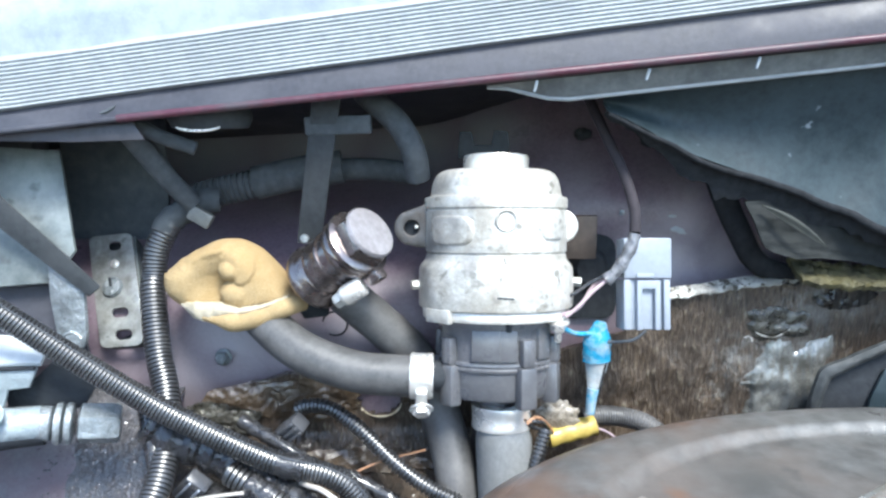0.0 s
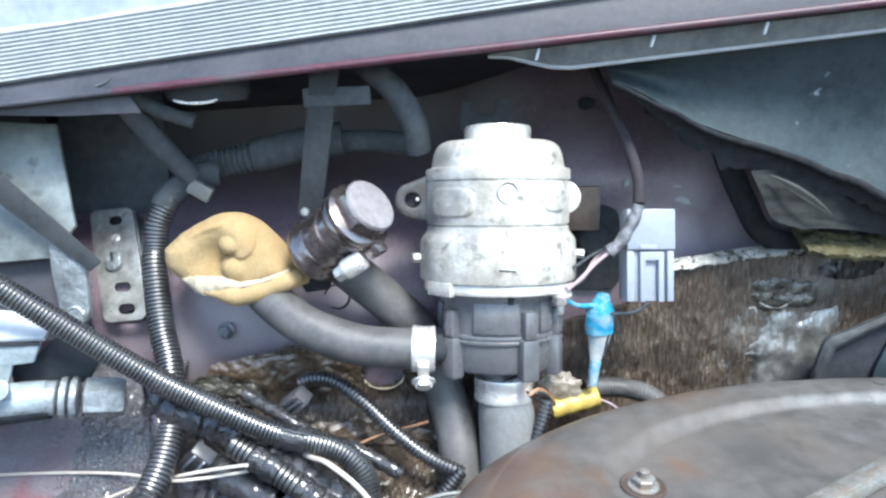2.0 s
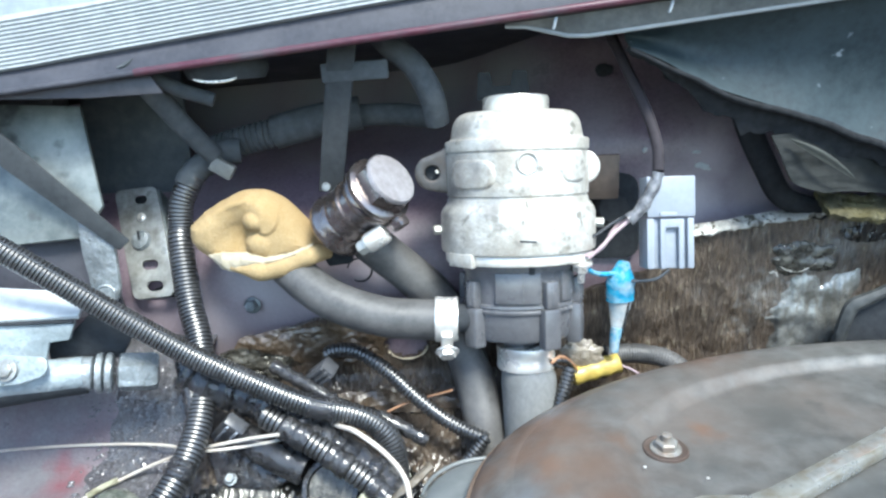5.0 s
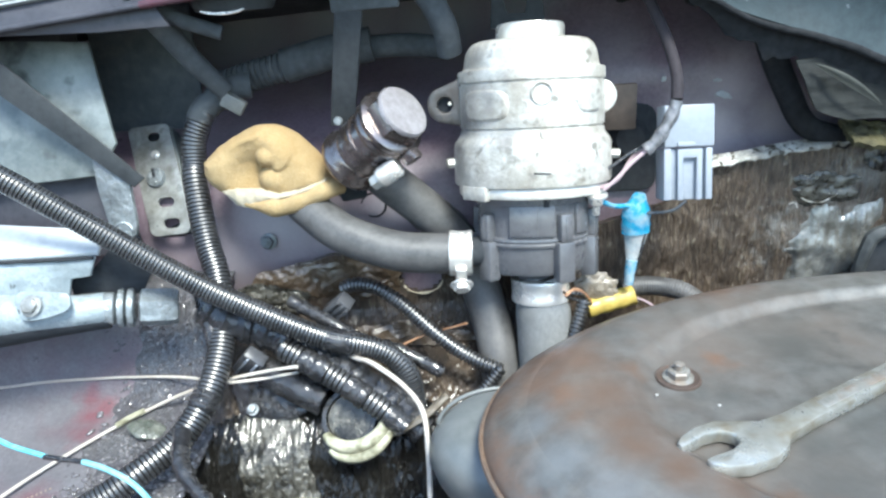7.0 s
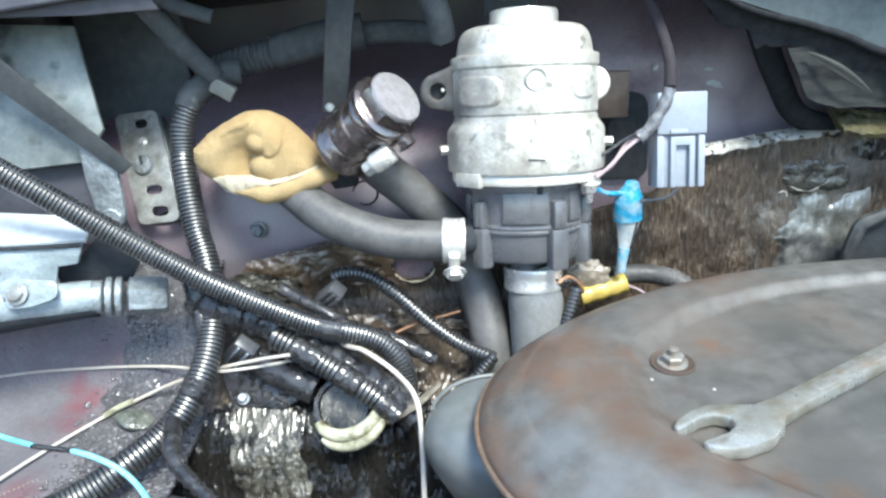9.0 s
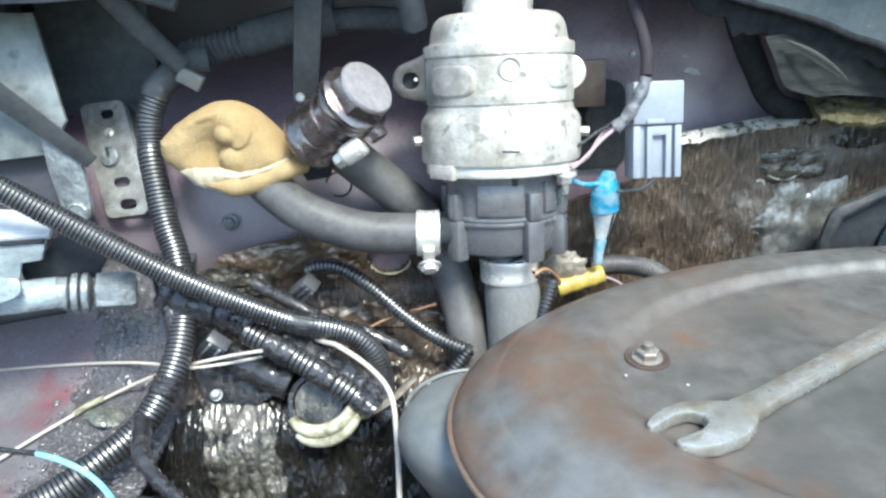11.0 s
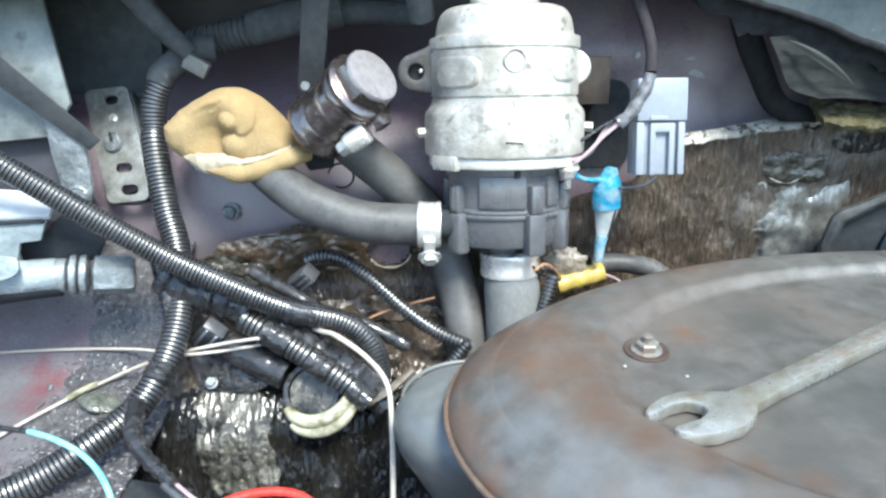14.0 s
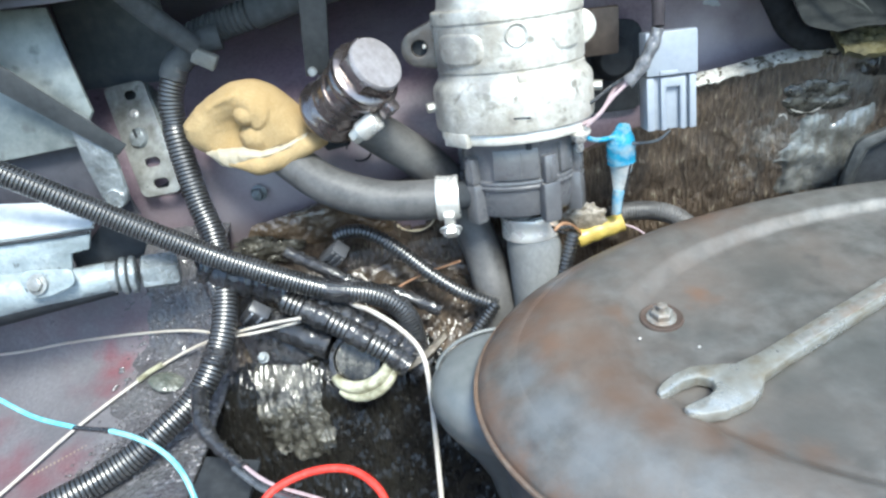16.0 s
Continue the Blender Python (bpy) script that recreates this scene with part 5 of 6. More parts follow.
for u0, u1 in ((0.16, 0.36), (0.52, 0.68), (0.86, 1.0)):
    run = spline([(-0.150, -0.039, 0.708), (-0.135, -0.043, 0.7005), (-0.115, -0.049, 0.690), (-0.094, -0.056, 0.678), (-0.080, -0.061, 0.668)], 0.001)
    run = run[int(u0 * (len(run) - 1)):int(u1 * (len(run) - 1)) + 1]
    part("tape_wrap", sweep(bmesh.new(), run, lambda f, s: 0.0073 + 0.0004 * math.sin(s * 700) + 0.0002 * math.sin(s * 2100), 16), M_TAPE, harn, "glossy black tape turns")
part("loom_strand", tube([(-0.150, -0.012, 0.724), (-0.128, -0.020, 0.715), (-0.105, -0.027, 0.704), (-0.085, -0.030, 0.699), (-0.060, -0.034, 0.686)], lambda f, s: 0.0040 + 0.0006 * math.sin(s * 800), 12), M_TAPE, harn)
part("loom_branch", tube([(-0.200, -0.018, 0.735), (-0.190, -0.035, 0.712), (-0.184, -0.048, 0.697)], 0.0052, 12), M_TAPE, harn)

plug = thing("wiring_plug", (-0.122, -0.014, 0.714), "black multi-pin wiring plug on the mat", "plug")
pm = pose(0, 0, 0, 20, 48, 0)
pc = Vector((-0.1215, -0.0135, 0.7195))
part("shell", block(bmesh.new(), pc, (0.010, 0.010, 0.020), pm, 0.0015), M_BLACKPL, plug)
for k in range(3):
    part("rib", block(bmesh.new(), pc + pm.to_3x3() @ Vector((-0.0035 + 0.0035 * k, -0.0055, 0.001)), (0.0016, 0.0022, 0.016), pm, 0.0005), M_BLACKPL, plug)
part("boot", block(bmesh.new(), pc + pm.to_3x3() @ Vector((0, 0, -0.014)), (0.0075, 0.008, 0.010), pm, 0.0015), M_BLACKPL, plug)

plug = thing("wiring_plug", (-0.172, -0.034, 0.692), "flat black plug with ribs below the conduit", "plug")
pc = Vector((-0.1725, -0.0330, 0.6945))
pm = pose(0, 0, 0, 30, 40, 0)
part("shell", block(bmesh.new(), pc, (0.013, 0.008, 0.026), pm, 0.0012), M_BLACKPL, plug)
for k in range(2):
    part("rib", block(bmesh.new(), pc + pm.to_3x3() @ Vector((-0.003 + 0.006 * k, -0.0042, 0.0)), (0.0014, 0.0016, 0.024), pm, 0.0004), M_CONN, plug)

sensor = thing("sensor_plate", (-0.16, -0.037, 0.664), "oily black sensor plate held by a nut", "sensor")
part("plate", quad_plate([(-0.189, -0.029, 0.684), (-0.140, -0.033, 0.686), (-0.128, -0.036, 0.682), (-0.140, -0.044, 0.667), (-0.150, -0.046, 0.6635), (-0.180, -0.044, 0.6635)], 0.005, 0.0012), M_TAPE, sensor)
part("sensor_body", tube([(-0.170, -0.028, 0.690), (-0.150, -0.036, 0.682), (-0.128, -0.043, 0.674)], 0.0095, 16), M_TAPE, sensor)
part("nut", bolt(bmesh.new(), (-0.172, -0.0430, 0.6690), (0.0, -0.6, 0.8), 0.0030, 0.003, 0.0036), M_CAST, sensor)

stub = thing("vent_pipe", (-0.113, -0.055, 0.645), "black open pipe stub held by a cream ring clamp", "pipe")
sd = Vector((-0.10, -0.75, 0.62)).normalized()
sb = Vector((-0.1120, -0.040, 0.659))
part("pipe", revolve(bmesh.new(), sb, [(0.0165, -0.010), (0.0165, 0.014), (0.0160, 0.016), (0.0135, 0.016), (0.0130, 0.004), (0.003, 0.003)], 32, m=aim(sd)), M_TAPE, stub)
part("bore", revolve(bmesh.new(), sb, [(0.0128, 0.0135), (0.0110, 0.0085), (0.0060, 0.0065), (0.0020, 0.0062)], 28, m=aim(sd)), M_FOIL, stub, "grimy oil-caked bore")


cm = pose(0, 0, 0, 50, -20, 0)
part("cream_ring", part_ring(Vector((-0.109, -0.056, 0.6705)), cm, 0.0195, 0.0040, 190, 362), M_CREAM, stub, "cream plastic ring")
part("cream_ring", part_ring(Vector((-0.108, -0.058, 0.6655)), cm, 0.0200, 0.0034, 205, 345), M_CREAM, stub, "cream plastic ring")
part("clamp_tail", tube([(-0.092, -0.058, 0.662), (-0.080, -0.060, 0.668), (-0.068, -0.060, 0.676), (-0.056, -0.056, 0.686)], 0.0046, 12, flat=0.4), M_FLAP, stub, "dirty brown plastic tail of the clamp")


def mat_patch(cx, cz, w, h, seed, lift=0.003, nu=44, nv=36, tilt=0.0, rough_amp=0.0028, crease=130, pleat=1.0, sink=0.0):
    """A wrinkled ragged patch that lies on the insulation mat; its edge may sink into the felt."""
    bm = bmesh.new()
    grid = {}
    for i in range(nu + 1):
        for j in range(nv + 1):
            a, b = i / nu * 2 - 1, j / nv * 2 - 1
            edge = 0.95 + 0.35 * rnd((math.atan2(b, a), 0, 0), 1.6, seed) + 0.12 * rnd((a, b, 0), 6, seed)
            if a * a + b * b > edge * edge:
                continue
            x, z = cx + a * w + tilt * b * h, cz + b * h
            if math.hypot(x - hc.x, (z - hc.z) * 1.25) < 0.0142:
                continue
            wr = abs(rnd((x, z * pleat, 0), crease, seed)) + 0.5 * abs(rnd((x, z * pleat, 0), crease * 2.3, seed + 2))
            grid[i, j] = bm.verts.new((x, mat_y(x, z) - lift - rough_amp * wr + sink * ((a * a + b * b) / (edge * edge)) ** 2, z))
    for i in range(nu):
        for j in range(nv):
            q = [(i, j), (i + 1, j), (i + 1, j + 1), (i, j + 1)]
            if all(k in grid for k in q):
                bm.faces.new([grid[k] for k in q])
    return bm


FG = "foil patches on the mat"
solo("foil_patch", mat_patch(-0.158, 0.642, 0.024, 0.036, 1.0, 0.0065, tilt=-0.22, rough_amp=0.0024, nu=90, nv=90, crease=150, pleat=0.6), M_FOIL, "crumpled dirty silver foil patch on the mat", "foil", FG, smooth=50)
solo("foil_patch", mat_patch(-0.168, 0.716, 0.026, 0.011, 5.0, 0.002, 60, 40, -0.5, 0.0026, 110), M_FOIL, "torn oily foil scrap along the mat edge", "foil", FG, smooth=25)
solo("foil_patch", mat_patch(-0.085, 0.690, 0.045, 0.006, 9.0, tilt=-4.5), M_OIL, "thin oily crease across the mat", "oil film", smooth=50)
solo("oil_film", mat_patch(-0.115, 0.7250, 0.065, 0.016, 41.0, 0.0010, 180, 70, 0.6, 0.0022, 95, 1.0, 0.0022), M_OIL, "oily grey-brown film along the top of the mat", "oil film", smooth=60)
solo("foil_patch", mat_patch(0.181, 0.730, 0.034, 0.034, 3.0, 0.0018, 130, 130, 0.25, 0.0013, 90, 0.6, 0.0046), M_FOIL2, "crinkled dull silver foil patch low on the felt", "foil", FG, smooth=60)
sc = thing("tar_scar", (0.168, 0.028, 0.758), "torn black tar scar with a bright lip on the felt", "tar")
part("scar", mat_patch(0.171, 0.7675, 0.024, 0.0120, 12.0, 0.0014, 120, 90, 0.0, 0.0013, 105, 1.0, 0.0030), M_FOIL, sc, smooth=60)
part("bright_lip", tube([(q, mat_y(q, w) - 0.0045, w) for q, w in ((0.156, 0.7640), (0.163, 0.7605), (0.170, 0.7603), (0.178, 0.7650))], lambda f, s: 0.0002 + 0.0003 * math.sin(math.pi * f), 8), M_FOILEDGE, sc, "pale torn lip")
part("chip", tube([(q, mat_y(q, w) - 0.0045, w) for q, w in ((0.1500, 0.7600), (0.1535, 0.7610), (0.1550, 0.7575))], 0.0004, 6), M_FOILEDGE, sc)
sg = thing("grey_wall_strip", (0.19, 0.010, 0.715), "dull blue-grey curved strip beside the felt", "strip")
BAND_A = spline([(0.184, 0.010, 0.700), (0.1854, 0.010, 0.7222), (0.1872, 0.010, 0.7339), (0.1897, 0.010, 0.7440), (0.1945, 0.010, 0.7485), (0.2012, 0.010, 0.7510), (0.2163, 0.010, 0.7581), (0.256, 0.008, 0.778)], 0.003)
BAND_B = spline([(0.190, 0.010, 0.700), (0.1922, 0.010, 0.7220), (0.1958, 0.010, 0.7380), (0.1985, 0.010, 0.7412), (0.2028, 0.010, 0.7432), (0.2177, 0.010, 0.7517), (0.258, 0.008, 0.771)], 0.003)


def band(u, v):
    a = BAND_A[int(round(u * (len(BAND_A) - 1)))]
    b = BAND_B[int(round(u * (len(BAND_B) - 1)))]
    return a.lerp(b, v) + Vector((0, -0.002 * math.sin(math.pi * v) + 0.0006 * rnd((u * 20, v * 4, 0), 1.0), 0))


part("band", loft(bmesh.new(), band, 40, 8, Vector((0, 0.003, 0))), M_BAND, sg)
part("dark_back", quad_plate([(0.189, 0.016, 0.690), (0.193, 0.016, 0.738), (0.202, 0.016, 0.746), (0.220, 0.015, 0.754), (0.297, 0.014, 0.790), (0.297, 0.014, 0.690)], 0.002), M_DARK, sg, "black gap behind the strip")
part("low_sheet", quad_plate([(0.2200, 0.012, 0.700), (0.2229, 0.012, 0.7266), (0.2293, 0.012, 0.745), (0.281, 0.012, 0.762), (0.281, 0.012, 0.700)], 0.002), M_WING, sg, "blue-grey lower sheet")
solo("tar_patch", mat_patch(-0.110, 0.600, 0.19, 0.082, 15.0, 0.0030, 320, 110, 0.0, 0.0026, 260, 0.22), M_TAR, "wet black tar layer low on the mat", "tar", smooth=90)


def wing_tar(u, v):
    y = -0.185 + 0.22 * v
    x0 = -0.260 + 0.016 * rnd((y, 0, 0), 40, 4.0) + 0.006 * rnd((y, 0, 0), 160, 2.0) + 0.03 * step01(-0.10, -0.18, y)
    x = x0 + (-0.196 - x0) * u
    base = fender_point((x + 0.55) / 0.345, (y + 0.60) / 0.66).z
    return Vector((x, y, base + 0.0008 + (0.0012 * max(0.0, rnd((x, y, 0), 330, 6.0)) + 0.0006 * abs(rnd((x, y, 0), 800, 2.0))) * min(1, u * 6)))


solo("tar_patch", loft(bmesh.new(), wing_tar, 110, 340, Vector((0, 0, -0.002))), M_WINGTAR, "wet black tar spilled along the inner wing edge", "tar", smooth=40)


def oil_beads(count, seed):
    """Raised drops of oil strewn over the wing's edge, thicker towards the mat."""
    pick = random.Random(seed)
    verts, faces = [], []
    for _ in range(count):
        u, y = pick.random() ** 0.6, -0.12 + 0.155 * pick.random()
        x = -0.275 + 0.078 * u
        z = fender_point((x + 0.55) / 0.345, (y + 0.60) / 0.66).z + 0.0009
        r, stretch, turn = 0.0004 + 0.0008 * pick.random() ** 2, 1 + 1.2 * pick.random(), pick.uniform(0.2, 1.2)
        first = len(verts)
        for ring, (k, h) in enumerate(((1.0, -0.4), (0.85, 0.45), (0.4, 0.8))):
            for a in range(7):
                px, py = math.cos(a * math.tau / 7) * r * k * stretch, math.sin(a * math.tau / 7) * r * k
                verts.append((x + px * math.cos(turn) - py * math.sin(turn), y + px * math.sin(turn) + py * math.cos(turn), z + h * r))
        for ring in range(2):
            for a in range(7):
                p, q = first + ring * 7 + a, first + ring * 7 + (a + 1) % 7
                faces.append((p, q, q + 7, p + 7))
        faces.append(tuple(range(first + 14, first + 21)))
    me = bpy.data.meshes.new("oil_beads")
    me.from_pydata(verts, [], faces)
    me.polygons.foreach_set("use_smooth", [True] * len(me.polygons))
    me.materials.append(M_BEAD)
    return me


tagged(new("oil_beads", oil_beads(1500, 5)), "glistening beads of oil strewn over the wing edge", "oil drops", kind="stuff")

# ---- grey connector and taped wires beside the pump ----
con = thing("grey_connector", (0.074, -0.020, 0.782), "blue-grey plastic wiring connector hanging by its wires", "connector")
ct = pose(0, 0, 0, -14, 0, 0)
cc = Vector((0.0740, -0.010, 0.8055))


def con_box(x, y, z, sx, sy, sz, bev=0.0006):
    return block(bmesh.new(), cc + ct.to_3x3() @ Vector((x, y, z)), (sx, sy, sz), ct, bev)


part("cap", con_box(0.0008, 0.0, 0.0125, 0.0255, 0.016, 0.0215), M_CONN, con)
part("latch", con_box(-0.001, -0.0085, 0.0030, 0.009, 0.0014, 0.0022, 0.0003), M_CONN, con)
low_box = part("socket", con_box(0.0, 0.0015, -0.0125, 0.0250, 0.014, 0.0270), M_CONN, con)
part("rail", con_box(-0.0105, -0.0065, -0.0125, 0.0036, 0.004, 0.0268, 0.0004), M_CONN, low_box)
part("rail", con_box(0.0108, -0.0065, -0.0125, 0.0034, 0.004, 0.0268, 0.0004), M_CONN, low_box)
part("channel", prism(bmesh.new(), [(-0.0062, -0.0135), (-0.0034, -0.0135), (-0.0034, 0.0085), (0.0034, 0.0085), (0.0034, -0.0135), (0.0062, -0.0135), (0.0062, 0.0130), (-0.0062, 0.0130)], cc + ct.to_3x3() @ Vector((0.001, -0.0055, -0.0125)), (1, 0, 0), ct.to_3x3() @ Vector((0, 0, 1)), 0.003, 0.0003), M_CONN, low_box)

wb = thing("wire_bundle", (0.066, -0.010, 0.83), "taped wire bundle curving from the pump to the connector", "wires")
part("taped_length", tube([(0.0680, -0.012, 0.832), (0.0650, -0.014, 0.824), (0.058, -0.017, 0.813), (0.052, -0.018, 0.808)], lambda f, s: 0.0034 + 0.0004 * math.sin(s * 1500), 14), M_CLEARTAPE, wb, "shiny wound tape")
part("dark_upper_length", tube([(0.050, 0.040, 0.905), (0.058, 0.028, 0.885), (0.066, 0.010, 0.862), (0.0690, -0.004, 0.845), (0.0683, -0.011, 0.8325)], 0.0031, 12), M_SHADEWIRE, wb, "upper length in the colour of the panel's shade")
part("wire", tube([(0.055, -0.018, 0.810), (0.045, -0.021, 0.803), (0.037, -0.025, 0.796), (0.030, -0.026, 0.790)], 0.0010, 8), M_PINK, wb)
part("wire", tube([(0.055, -0.014, 0.811), (0.044, -0.016, 0.806), (0.036, -0.018, 0.801), (0.028, -0.018, 0.797)], 0.0010, 8), M_TAPE, wb)
part("wire", tube([(0.056, -0.016, 0.810), (0.047, -0.014, 0.8045), (0.038, -0.020, 0.7935), (0.028, -0.024, 0.7905)], 0.0010, 8), M_PINK, wb)

bt = thing("blue_tape_joint", (0.049, -0.012, 0.733), "wires joined with bright blue insulating tape", "taped joint")
part("tape_wrap", sweep(bmesh.new(), spline([(0.0520, -0.012, 0.7830), (0.0513, -0.012, 0.7780), (0.0505, -0.012, 0.7705), (0.0510, -0.011, 0.7600)], 0.0015), lambda f, s: 0.0016 + 0.0028 * min(1.0, f / 0.42) + 0.00012 * math.sin(s * 1100), 14, flat=1.8), M_BLUE, bt)
part("clear_sleeve", sweep(bmesh.new(), spline([(0.0512, -0.011, 0.7640), (0.0508, -0.011, 0.755), (0.0495, -0.013, 0.7430)], 0.0015), lambda f, s: 0.0043 - 0.0024 * f, 14, flat=1.8), M_SLEEVE, bt, "greyish worn tape sleeve")
part("tape_end", tube([(0.0492, -0.0135, 0.744), (0.0482, -0.0145, 0.738), (0.0478, -0.015, 0.730)], lambda f, s: 0.0034 - 0.0008 * f, 12), M_BLUE, bt)
part("wire", tube([(0.050, -0.012, 0.776), (0.044, -0.015, 0.777), (0.036, -0.020, 0.779), (0.027, -0.026, 0.785)], 0.0014, 10), M_BLUE, bt)
part("wire", tube([(0.053, -0.013, 0.772), (0.060, -0.017, 0.773), (0.068, -0.022, 0.776), (0.074, -0.022, 0.781)], 0.0009, 8), M_GREYTAPE, bt)
part("wire", tube([(0.0565, -0.0125, 0.768), (0.054, -0.0135, 0.750), (0.050, -0.015, 0.734)], 0.0009, 8), M_TAPE, bt)

yt = thing("yellow_tape_joint", (0.039, -0.009, 0.71), "cable joint wrapped in yellow tape", "taped joint")
part("tape_wrap", sweep(bmesh.new(), spline([(0.0255, -0.012, 0.7135), (0.039, -0.010, 0.7165), (0.0525, -0.008, 0.7195)], 0.002), lambda f, s: 0.0058 + 0.0003 * math.sin(s * 700), 16), M_YELLOW, yt)
part("tan_flap", foam_lump((0.0315, -0.0105, 0.7265), (0.0115, 0.0035, 0.0075), 18, 7, 0.55), M_FLAP, yt, "crumpled tan plastic flap")
part("wire", tube([(0.052, -0.010, 0.719), (0.060, -0.014, 0.717), (0.068, -0.022, 0.712)], 0.0007, 8), M_PINK, yt)
for k, c in enumerate(((0.000, 0.0), (0.003, 0.003), (-0.002, 0.006))):
    part("bare_wire", tube([(0.011 + c[0], -0.024, 0.728 + c[1] * 0.5), (0.017 + c[0], -0.022, 0.731 - c[1]), (0.024, -0.018, 0.724 - c[1] * 0.5), (0.028, -0.014, 0.716)], 0.0011, 8), (M_COPPER, M_TAPE, M_TAPE)[k], yt)

# ---- loose wires ----
LW = "loose wires"
solo("loose_wire", tube([(-0.44, -0.0205, 0.6725), (-0.394, -0.0206, 0.6722), (-0.344, -0.0203, 0.6728), (-0.310, -0.0187, 0.6755), (-0.2687, -0.0180, 0.6770), (-0.2362, -0.0195, 0.6780), (-0.212, -0.028, 0.682), (-0.187, -0.044, 0.6885), (-0.160, -0.043, 0.6905), (-0.136, -0.036, 0.691)], 0.0009, 8), M_WHITE, "thin off-white wire across the inner wing", "wire", LW)
solo("loose_wire", tube([(-0.345, -0.200, 0.6545), (-0.3059, -0.1245, 0.6550), (-0.2854, -0.0829, 0.6562), (-0.2615, -0.0501, 0.6590), (-0.2400, -0.0340, 0.6640), (-0.2150, -0.0330, 0.6750), (-0.187, -0.040, 0.6875), (-0.160, -0.045, 0.696), (-0.139, -0.051, 0.7025)], 0.0010, 8), M_WHITE, "off-white wire running up to the conduit", "wire", LW)
solo("loose_wire", tube([(-0.114, -0.034, 0.699), (-0.106, -0.045, 0.7030), (-0.096, -0.054, 0.705), (-0.079, -0.065, 0.698), (-0.068, -0.078, 0.690), (-0.065, -0.095, 0.674), (-0.064, -0.115, 0.653), (-0.064, -0.14, 0.62), (-0.066, -0.16, 0.58)], 0.0014, 8), M_WHITE, "white wire drooping beside the snorkel", "wire", LW)
solo("loose_wire", tube([(-0.104, -0.030, 0.690), (-0.075, -0.018, 0.700), (-0.045, -0.014, 0.707)], 0.0007, 8), M_COPPER, "thin bare copper wire over the mat", "wire", LW)
cy = thing("cyan_wire", (-0.22, -0.13, 0.70), "bright cyan wire with a dark taped splice", "wire", LW)
part("sheath", tube([(-0.36, -0.085, 0.735), (-0.320, -0.098, 0.724), (-0.289, -0.108, 0.715), (-0.264, -0.117, 0.7055), (-0.240, -0.123, 0.7015)], 0.0012, 10), M_CYAN, cy)
part("splice", tube([(-0.241, -0.123, 0.7015), (-0.230, -0.125, 0.7013), (-0.219, -0.127, 0.7015)], 0.0013, 10), M_TAPE, cy)
part("sheath", tube([(-0.220, -0.127, 0.7015), (-0.206, -0.132, 0.701), (-0.192, -0.138, 0.698), (-0.180, -0.147, 0.694), (-0.172, -0.157, 0.687), (-0.166, -0.17, 0.675), (-0.165, -0.19, 0.65)], 0.0013, 10), M_CYAN, cy)
solo("loose_wire", tube([(-0.150, -0.185, 0.655), (-0.146, -0.166, 0.670), (-0.139, -0.153, 0.6785), (-0.121, -0.145, 0.6820), (-0.102, -0.144, 0.6812), (-0.088, -0.152, 0.677), (-0.081, -0.164, 0.670), (-0.075, -0.18, 0.655)], 0.0020, 10), M_RED, "bright red looping wire", "wire", LW)
tw = thing("taped_branch", (-0.16, -0.13, 0.68), "shiny taped cable branch leaving the thick conduit", "harness")
part("taped_length", tube([(-0.190, -0.092, 0.690), (-0.183, -0.112, 0.688), (-0.176, -0.121, 0.6855)], lambda f, s: 0.0046 - 0.0004 * f + 0.0005 * math.sin(s * 900), 14), M_TAPE, tw)
part("grey_sleeve", tube([(-0.178, -0.119, 0.6862), (-0.172, -0.125, 0.684), (-0.155, -0.138, 0.680)], lambda f, s: 0.0036 - 0.0008 * f + 0.0005 * math.sin(s * 1100), 14), M_TAPE, tw, "shiny black tape sleeve")
for k in range(3):
    part("wire", tube([(-0.160, -0.134 - 0.002 * k, 0.681), (-0.140, -0.147 - 0.002 * k, 0.6775), (-0.110, -0.158 - 0.003 * k, 0.675 + 0.002 * k), (-0.08, -0.17, 0.668)], 0.0016, 8), (M_PINK, M_TAPE, M_GREYTAPE)[k], tw)
solo("dark_panel_strip", block(bmesh.new(), (-0.176, -0.160, 0.655), (0.030, 0.10, 0.004), pose(0, 0, 0, 0, 12, 0), 0.001), M_DARK, "black plastic strip below the conduit end", "strip")
pc2 = thing("wire_clip", (-0.236, -0.046, 0.657), "dirty clear plastic clip holding a wire", "clip")
part("clip_body", foam_lump((-0.2365, -0.0475, 0.6600), (0.0095, 0.0085, 0.0030), 15, 4, 0.35), M_CLEAR, pc2)
part("sleeve", tube([(-0.2560, -0.0450, 0.6605), (-0.2490, -0.0390, 0.6625), (-0.2420, -0.0350, 0.6640)], 0.0018, 8), M_CREAM, pc2)

dm = thing("dotted_mark", (-0.284, -0.098, 0.653), "short row of tiny pale dashes on the wing paint", "mark")
for k in range(14):
    q = Vector((-0.295, -0.1065, 0.0)).lerp(Vector((-0.2721, -0.0892, 0.0)), k / 13)
    q.z = fender_point((q.x + 0.55) / 0.345, (q.y + 0.60) / 0.66).z + 0.0004
    part("dash", block(bmesh.new(), q, (0.0006, 0.0016 - 0.0006 * k / 13, 0.0005), pose(0, 0, 0, 0, 0, 10), 0.0001, 1), M_FOAMLINE, dm)

# ---- bulkhead details ----
solo("panel_stud", bolt(bmesh.new(), (-0.1695, 0.0240, 0.7485), (0.0, -1, 0.2), 0.0040, 0.006, 0.0052, 0.001), M_CAST, "dull hexagon stud in the bulkhead", "stud")
gr = thing("bulkhead_grommet", (-0.106, 0.026, 0.775), "dark rubber grommet in the bulkhead", "grommet")
